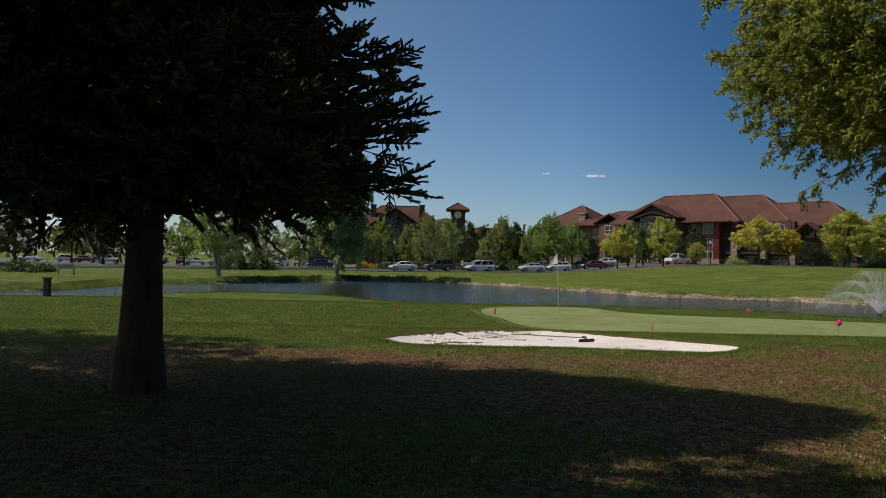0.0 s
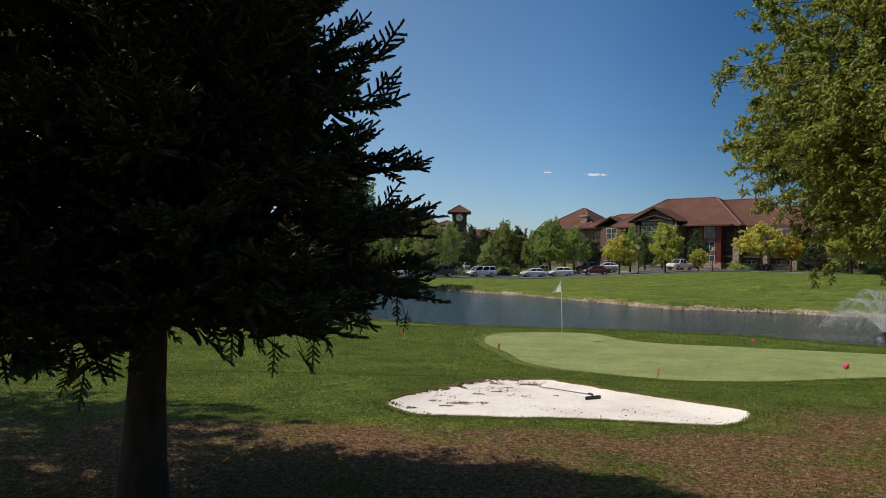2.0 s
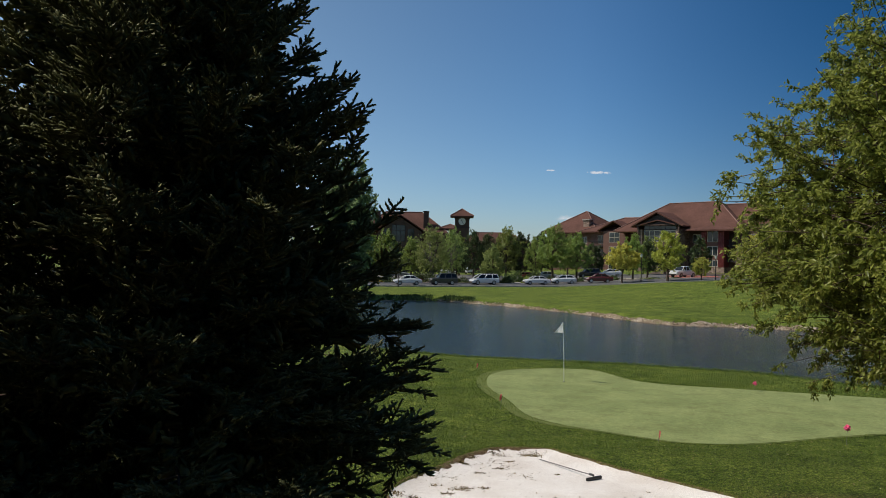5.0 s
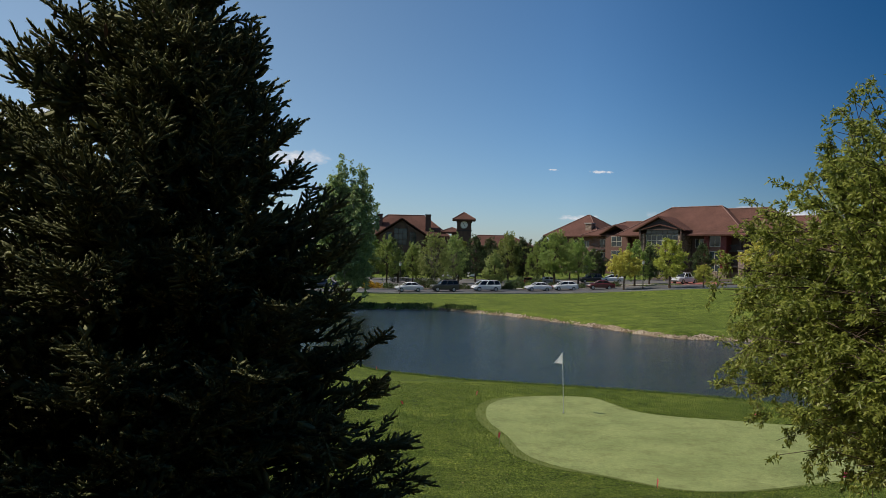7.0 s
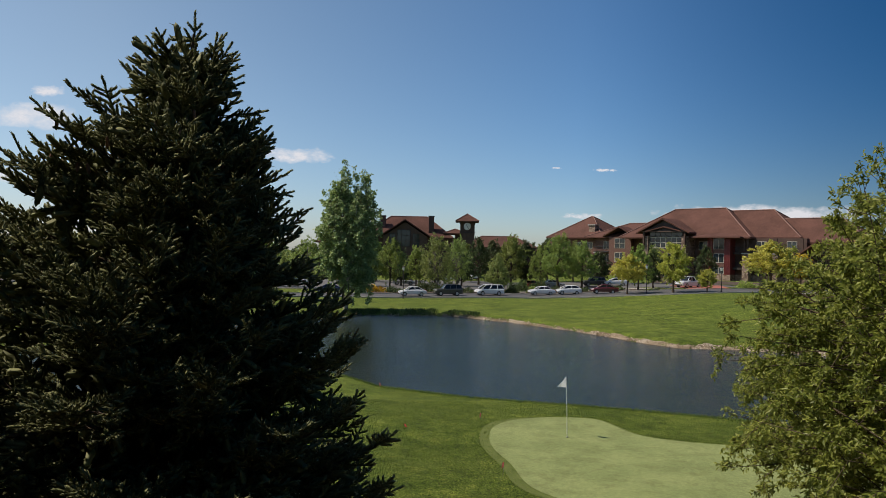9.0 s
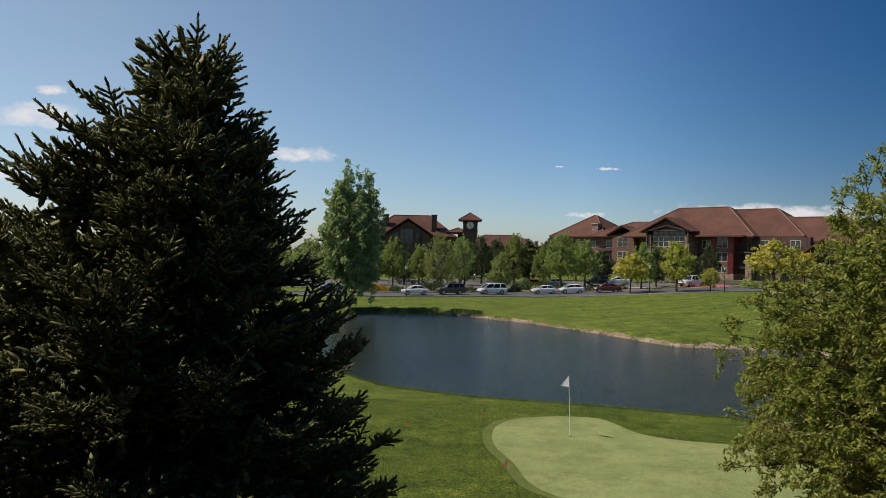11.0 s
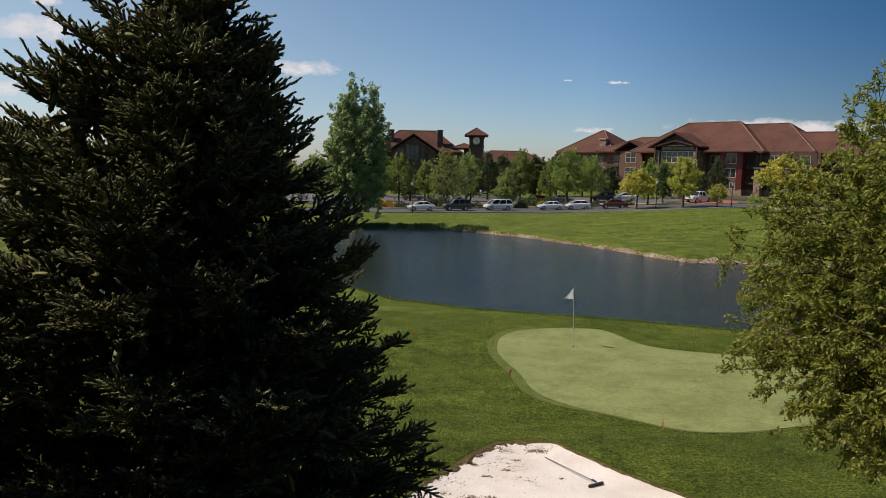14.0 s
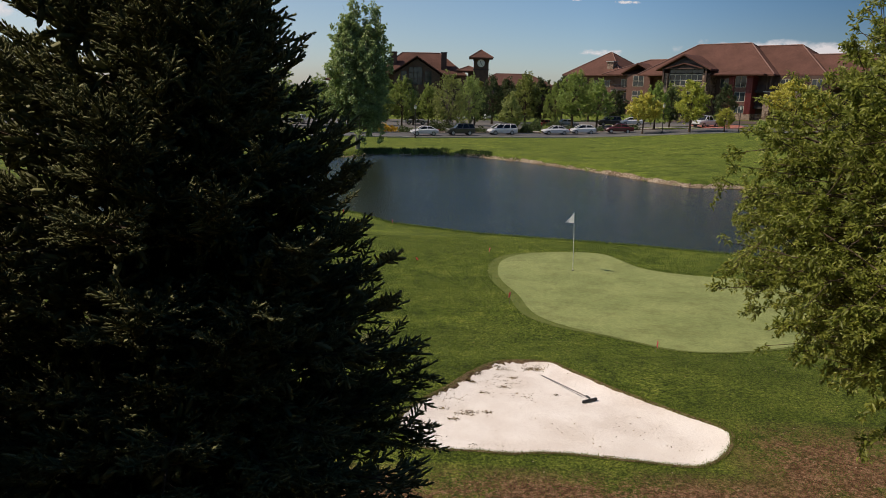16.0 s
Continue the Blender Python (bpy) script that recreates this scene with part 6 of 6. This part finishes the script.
CLOTH = Mat("flag_cloth", 0.8, 0, 0.2)
cl = CLOTH.ramp(CLOTH.noise(4, 3), [(0.3, (0.88, 0.88, 0.88)), (0.7, (0.95, 0.95, 0.95))])
CLOTH.color(cl)
cl_t = CLOTH.n.new("ShaderNodeBsdfTranslucent")
CLOTH.l.new(cl, cl_t.inputs["Color"])
cl_m = CLOTH.n.new("ShaderNodeMixShader")
cl_m.inputs[0].default_value = 0.4
CLOTH.l.new(CLOTH.b.outputs[0], cl_m.inputs[1])
CLOTH.l.new(cl_t.outputs[0], cl_m.inputs[2])
CLOTH.l.new(cl_m.outputs[0], CLOTH.out.inputs["Surface"])
PINK = plain("pink_cloth", (0.88, 0.25, 0.24), 0.7)
ROSE = plain("rose_cloth", (0.80, 0.10, 0.22), 0.7)
WIRE = plain("wire", (0.25, 0.24, 0.23), 0.5, 0.6)
POLE = plain("flagstick_paint", (0.70, 0.70, 0.66), 0.4)

stick = new("golf_flag")
stick.location = (4.11, 25.0, gz(4.11, 25) + 0.02)
tagged(stick, "white golf flag hanging limp from a thin stick", "golf flag")
line = np.array([(0, 0, -0.05), (-0.012, 0.03, 0.7), (-0.03, 0.07, 1.4), (-0.055, 0.12, 2.1)])
v, f = tubes([(line, np.array([0.011, 0.011, 0.010, 0.009]))], 8)
part("pole", mesh_np("pole", v, f), POLE, stick, smooth=True)
bm = bmesh.new()
cols, rows = 9, 7
vv = []
for i in range(cols):
    a = i / (cols - 1)
    for j in range(rows):
        b = j / (rows - 1)
        x = -0.055 - 0.25 * a * b + 0.012 * math.sin(7 * a + 3 * b) * a
        y = 0.12 + 0.05 * math.sin(9 * a + 2 * b) * a + 0.38 * a * b
        z = 2.09 - 0.38 * b - 0.04 * a * b
        vv.append(bm.verts.new((x, y, z)))
for i in range(cols - 1):
    for j in range(rows - 1):
        bm.faces.new((vv[i * rows + j], vv[(i + 1) * rows + j], vv[(i + 1) * rows + j + 1], vv[i * rows + j + 1]))
bmesh.ops.solidify(bm, geom=bm.faces[:], thickness=0.004)
part("flag", bm, CLOTH.m, stick, smooth=True)
bm = bmesh.new()
bmesh.ops.create_cone(bm, cap_ends=True, segments=20, radius1=0.054, radius2=0.054, depth=0.006, matrix=Matrix.Translation((0, 0, 0.004)))
part("cup", bm, BLACK, stick)


def marker_flag(x, y, h, tilt, ball=False):
    t = new("marker_flag")
    t.location = (x, y, gz(x, y))
    t.rotation_euler = (radians(tilt), radians(tilt * 0.6), radians(x * 37))
    tagged(t, "small pink ribbon marker on a wire" if not ball else "round pink ribbon marker on a wire", "marker flag", "marker flags")
    v, f = tubes([(np.array([(0, 0, -0.05), (0.004, 0, h * 0.5), (0, 0, h)]), np.array([0.004, 0.004, 0.004]))], 5)
    part("wire", mesh_np("wire", v, f), WIRE, t)
    if ball:
        bm = bmesh.new()
        bmesh.ops.create_icosphere(bm, subdivisions=3, radius=0.055, matrix=Matrix.Translation((0, 0, h)))
        for v in bm.verts:
            v.co += (v.co - Vector((0, 0, h))) * 1.5 * noise.noise(v.co * 34)
        part("ribbon", bm, ROSE, t)
    else:
        bm = bmesh.new()
        vs = []
        for i in range(5):
            for zz in (h, h - 0.16):
                vs.append(bm.verts.new((0.012 * math.sin(i * 1.7), 0.004 + 0.06 * i / 4, zz - 0.06 * (i / 4) ** 1.5)))
        for i in range(4):
            bm.faces.new((vs[2 * i], vs[2 * i + 2], vs[2 * i + 3], vs[2 * i + 1]))
        bmesh.ops.solidify(bm, geom=bm.faces[:], thickness=0.003)
        part("ribbon", bm, PINK, t)


for x, y, h, tilt, ball in [(1.53, 20.4, 0.44, 4, False), (4.88, 16.5, 0.34, -6, False), (9.44, 16.9, 0.43, 3, True), (1.17, 27.5, 0.25, 8, False), (10.35, 24.05, 0.28, 5, True), (-12.5, 27.2, 0.32, 5, False), (-11.85, 30.3, 0.36, -4, False),
                            (-13.5, 38.3, 0.34, 6, False), (-6.4, 37.9, 0.2, -8, False), (-3.45, 34.7, 0.28, 3, False), (-1.63, 26.0, 0.15, 30, False)]:
    marker_flag(x, y, h, tilt, ball)


def rake():
    t = new("bunker_rake")
    hx, hy, ex, ey = 2.66, 12.98, 1.86, 14.36
    hz, ez = sand_z(hx, hy), sand_z(ex, ey)
    t.location = (hx, hy, hz)
    ang = math.atan2(ey - hy, ex - hx)
    t.rotation_euler = (0, 0, ang - math.pi / 2)
    tagged(t, "long-handled black rake lying on the sand", "rake")
    ln = math.hypot(ex - hx, ey - hy)
    grey = plain("rake_handle", (0.16, 0.14, 0.13), 0.5)
    v, f = tubes([(np.array([(0, 0.03, 0.075), (0, ln * 0.5, 0.05 + (ez - hz) * 0.5), (0, ln, 0.02 + ez - hz)]), np.array([0.011, 0.011, 0.010]))], 8)
    part("handle", mesh_np("handle", v, f), grey, t, smooth=True)
    bm = boxes((-0.18, 0.18, -0.024, 0.024, 0.0, 0.06))
    bmesh.ops.bevel(bm, geom=bm.edges[:], offset=0.012, segments=2, affect="EDGES")
    part("rake_head", bm, BLACK, t)
    for k in range(15):
        x = -0.165 + 0.33 * k / 14
        bm = bmesh.new()
        bmesh.ops.create_cone(bm, cap_ends=True, segments=5, radius1=0.003, radius2=0.009, depth=0.07, matrix=Matrix.Translation((x, -0.005, -0.03)))
        part("tine", bm, BLACK, t)
    bm = bmesh.new()
    bmesh.ops.create_cone(bm, cap_ends=True, segments=10, radius1=0.024, radius2=0.02, depth=0.1, matrix=Matrix.Translation((0, 0.06, 0.08)) @ Matrix.Rotation(radians(90), 4, "X"))
    part("socket", bm, BLACK, t)


rake()


def bench():
    t = new("garden_bench")
    t.location = (-32.6, 61.4, gz(-32.6, 61.4))
    t.rotation_euler = (0, 0, radians(35))
    tagged(t, "pale weathered wooden bench on the far bank", "bench")
    wood = plain("weathered_wood", (0.36, 0.34, 0.28), 0.85, vary=0.2)
    for x in (-0.62, 0.62):
        part("leg", boxes((x - 0.04, x + 0.04, -0.32, -0.24, 0, 0.62)), wood, t)
        part("leg", boxes((x - 0.04, x + 0.04, 0.20, 0.28, 0, 1.0)), wood, t)
        part("armrest", boxes((x - 0.06, x + 0.06, -0.34, 0.28, 0.62, 0.67)), wood, t)
    for k in range(5):
        y = -0.30 + k * 0.105
        part("slat", boxes((-0.66, 0.66, y, y + 0.085, 0.42, 0.455)), wood, t)
    for k in range(4):
        z = 0.55 + k * 0.115
        part("backrest_slat", boxes((-0.66, 0.66, 0.17, 0.195, z, z + 0.09)), wood, t)


bench()


def wood_post(x, y, h, w):
    t = new("wooden_post")
    t.location = (x, y, gz(x, y))
    tagged(t, "dark weathered post at the water's edge", "post")
    bm = boxes((-w / 2, w / 2, -w / 2, w / 2, -0.3, h))
    bmesh.ops.bevel(bm, geom=bm.edges[:], offset=0.02, segments=1, affect="EDGES")
    part("post", bm, BARK, t)
    part("cap", boxes((-w / 2 - 0.03, w / 2 + 0.03, -w / 2 - 0.03, w / 2 + 0.03, h + 0.001, h + 0.05)), TRIM, t)


wood_post(-15.75, 28.3, 0.72, 0.22)


def lamp_post(x, y, h):
    t = new("street_lamp")
    t.location = (x, y, gz(x, y))
    tagged(t, "slim dark lamp post with a pale lantern", "street lamp", "street lamps")
    v, f = tubes([(np.array([(0, 0, -0.1), (0, 0, 0.3), (0, 0, 0.32), (0, 0, h)]), np.array([0.10, 0.10, 0.06, 0.045]))], 8)
    part("post", mesh_np("post", v, f), TRIM, t)
    bm = bmesh.new()
    bmesh.ops.create_cone(bm, cap_ends=True, segments=8, radius1=0.12, radius2=0.2, depth=0.42, matrix=Matrix.Translation((0, 0, h + 0.2)))
    lan = part("lantern", bm, WHITE, t)
    bm = bmesh.new()
    bmesh.ops.create_cone(bm, cap_ends=True, segments=8, radius1=0.26, radius2=0.03, depth=0.2, matrix=Matrix.Translation((0, 0, h + 0.52)))
    part("cap", bm, TRIM, lan)


for x, y, h in [(-6.75, 98.4, 3.9), (27.8, 101.8, 3.6), (36.8, 97.5, 3.0), (-30, 94, 3.9), (60, 99, 3.9)]:
    lamp_post(x, y, h)


# ---- the fountain ----
SPRAY = Mat("water_spray", 0.3, 0, 0.5)
SPRAY.color((0.85, 0.88, 0.9))
sp_t = SPRAY.n.new("ShaderNodeBsdfTransparent")
sp_m = SPRAY.n.new("ShaderNodeMixShader")
sp_m.inputs[0].default_value = 0.36
SPRAY.l.new(sp_t.outputs[0], sp_m.inputs[1])
SPRAY.l.new(SPRAY.b.outputs[0], sp_m.inputs[2])
SPRAY.l.new(sp_m.outputs[0], SPRAY.out.inputs["Surface"])


def fountain(x, y):
    rng = np.random.default_rng(3)
    t = new("fountain")
    t.location = (x, y, WATER_Z)
    tagged(t, "floating pond fountain throwing a fan of white spray", "fountain")
    bm = bmesh.new()
    bmesh.ops.create_cone(bm, cap_ends=True, segments=24, radius1=0.55, radius2=0.42, depth=0.24, matrix=Matrix.Translation((0, 0, 0.02)))
    part("float", bm, BLACK, t)
    bm = bmesh.new()
    bmesh.ops.create_cone(bm, cap_ends=True, segments=12, radius1=0.12, radius2=0.07, depth=0.22, matrix=Matrix.Translation((0, 0, 0.25)))
    part("nozzle", bm, BLACK, t)
    # thin streaks of water along the arcs of three crowns of jets, and drifting mist
    o, d, s = [], [], []
    for lay, (up, out, jets) in enumerate(((6.6, 1.0, 16), (5.8, 2.2, 26), (4.6, 3.2, 30))):
        for j in range(jets):
            a = j * 2 * math.pi / jets + rng.normal(0, 0.05)
            for k in range(70):
                tt = rng.random() * 1.9 * up / 9.8
                w = 0.008 + 0.07 * tt
                p = np.array([math.cos(a) * out * tt - 0.35 * tt * tt, math.sin(a) * out * tt, up * tt - 4.9 * tt * tt + 0.3]) + rng.normal(0, w, 3)
                if p[2] > 0:
                    o.append(p)
                    d.append((math.cos(a) * out - 0.7 * tt, math.sin(a) * out, up - 9.8 * tt))
                    s.append((0.006, rng.uniform(0.08, 0.26), 0.006))
    for k in range(5000):
        tt = rng.random()
        o.append(np.array([-2.6 * tt + rng.normal(0, 0.8), rng.normal(0, 0.9), 0.1 + rng.gamma(2.0, 0.6) * (1.1 - 0.6 * tt)]))
        d.append(rng.normal(0, 1, 3))
        s.append((0.006, 0.012, 0.006))
    o, d, s = np.array(o), np.array(d, float), np.array(s)
    tv = np.array([(0, 1.0, 0), (0.94, -0.33, 0), (-0.47, -0.33, 0.82), (-0.47, -0.33, -0.82)])
    tf = np.array([(0, 1, 2), (0, 2, 3), (0, 3, 1), (1, 3, 2)])
    v, f = place_many(tv, tf, o, d, rng.normal(0, 1, o.shape), s)
    part("spray", mesh_np("spray", v, f), SPRAY.m, t, "white falling droplets")["kind"] = "stuff"
    # rings of foam on the water
    o = []
    for k in range(2600):
        a, r = rng.uniform(0, 6.28), abs(rng.normal(0, 2.0)) + 0.4
        o.append((math.cos(a) * r * 1.3 - 1.6 * rng.random() ** 2 * 2.4, math.sin(a) * r * 0.9, 0.012))
    o = np.array(o)
    v, f = place_many(np.array([(-0.5, -0.3, 0), (0.5, -0.3, 0), (0.5, 0.3, 0), (-0.5, 0.3, 0)]), np.array([(0, 1, 2, 3)]), o, np.stack([rng.normal(0, 1, len(o)), rng.normal(0, 0.3, len(o)), np.zeros(len(o))], 1), np.tile((0, 0, 1.0), (len(o), 1)), rng.uniform(0.02, 0.06, len(o)))
    part("foam", mesh_np("foam", v, f), SPRAY.m, t)["kind"] = "stuff"


fountain(23.2, 37.6)


# ---- clouds ----
def cloud_material(seed, sx, sy):
    m = Mat("cloud_%s" % "vapour", 1.0)
    co = m.coords("Generated")
    mp = m.n.new("ShaderNodeMapping")
    mp.inputs["Scale"].default_value = (sx, 1, sy)
    mp.inputs["Location"].default_value = (seed, seed * 0.7, 0)
    m.l.new(co, mp.inputs["Vector"])
    nz = m.noise(1.0, 7, 0.6, mp.outputs["Vector"])
    sep = m.n.new("ShaderNodeSeparateXYZ")
    m.l.new(co, sep.inputs[0])
    gx_ = m.math("MULTIPLY", m.math("MULTIPLY", sep.outputs[0], m.math("SUBTRACT", 1.0, sep.outputs[0])), 4.0)
    gz_ = m.math("MULTIPLY", m.math("MULTIPLY", sep.outputs[2], m.math("SUBTRACT", 1.0, sep.outputs[2])), 4.0)
    body = m.math("MULTIPLY", m.math("POWER", gx_, 0.6), gz_)
    a = m.math("MULTIPLY", m.math("SUBTRACT", m.math("ADD", m.math("MULTIPLY", body, 0.62), nz), 0.86), 3.6, True)
    em = m.n.new("ShaderNodeEmission")
    em.inputs["Color"].default_value = (0.86, 0.89, 0.95, 1)
    em.inputs["Strength"].default_value = 0.86
    tr = m.n.new("ShaderNodeBsdfTransparent")
    mx = m.n.new("ShaderNodeMixShader")
    m.l.new(m.math("MULTIPLY", a, 0.9), mx.inputs[0])
    m.l.new(tr.outputs[0], mx.inputs[1])
    m.l.new(em.outputs[0], mx.inputs[2])
    m.l.new(mx.outputs[0], m.out.inputs["Surface"])
    return m.m


def cloud(cx, cz, w, h, seed, y=3200.0):
    bm = bmesh.new()
    vs = [bm.verts.new((x, 0.02 * z, z)) for x, z in ((-w / 2, -h / 2), (w / 2, -h / 2), (w / 2, h / 2), (-w / 2, h / 2))]
    bm.faces.new(vs)
    ob = part("cloud", bm, cloud_material(seed, max(1.5, w / h * 1.1), 1.6))
    ob.location = (cx, y, cz)
    tagged(ob, "thin white cloud low in the blue sky", "cloud", kind="structure")


cloud(-1931, 591, 592, 196, 1.0)
cloud(-1856, 701, 205, 86, 4.7)
cloud(-721, 431, 421, 105, 8.4)
cloud(680, 391, 140, 22, 12.1)
cloud(461, 397, 60, 12, 15.8)
cloud(590, 182, 250, 40, 19.5)
cloud(1463, 206, 1307, 130, 23.2)
cloud(1074, 184, 378, 79, 26.9)
cloud(-2093, 315, 361, 110, 30.6)
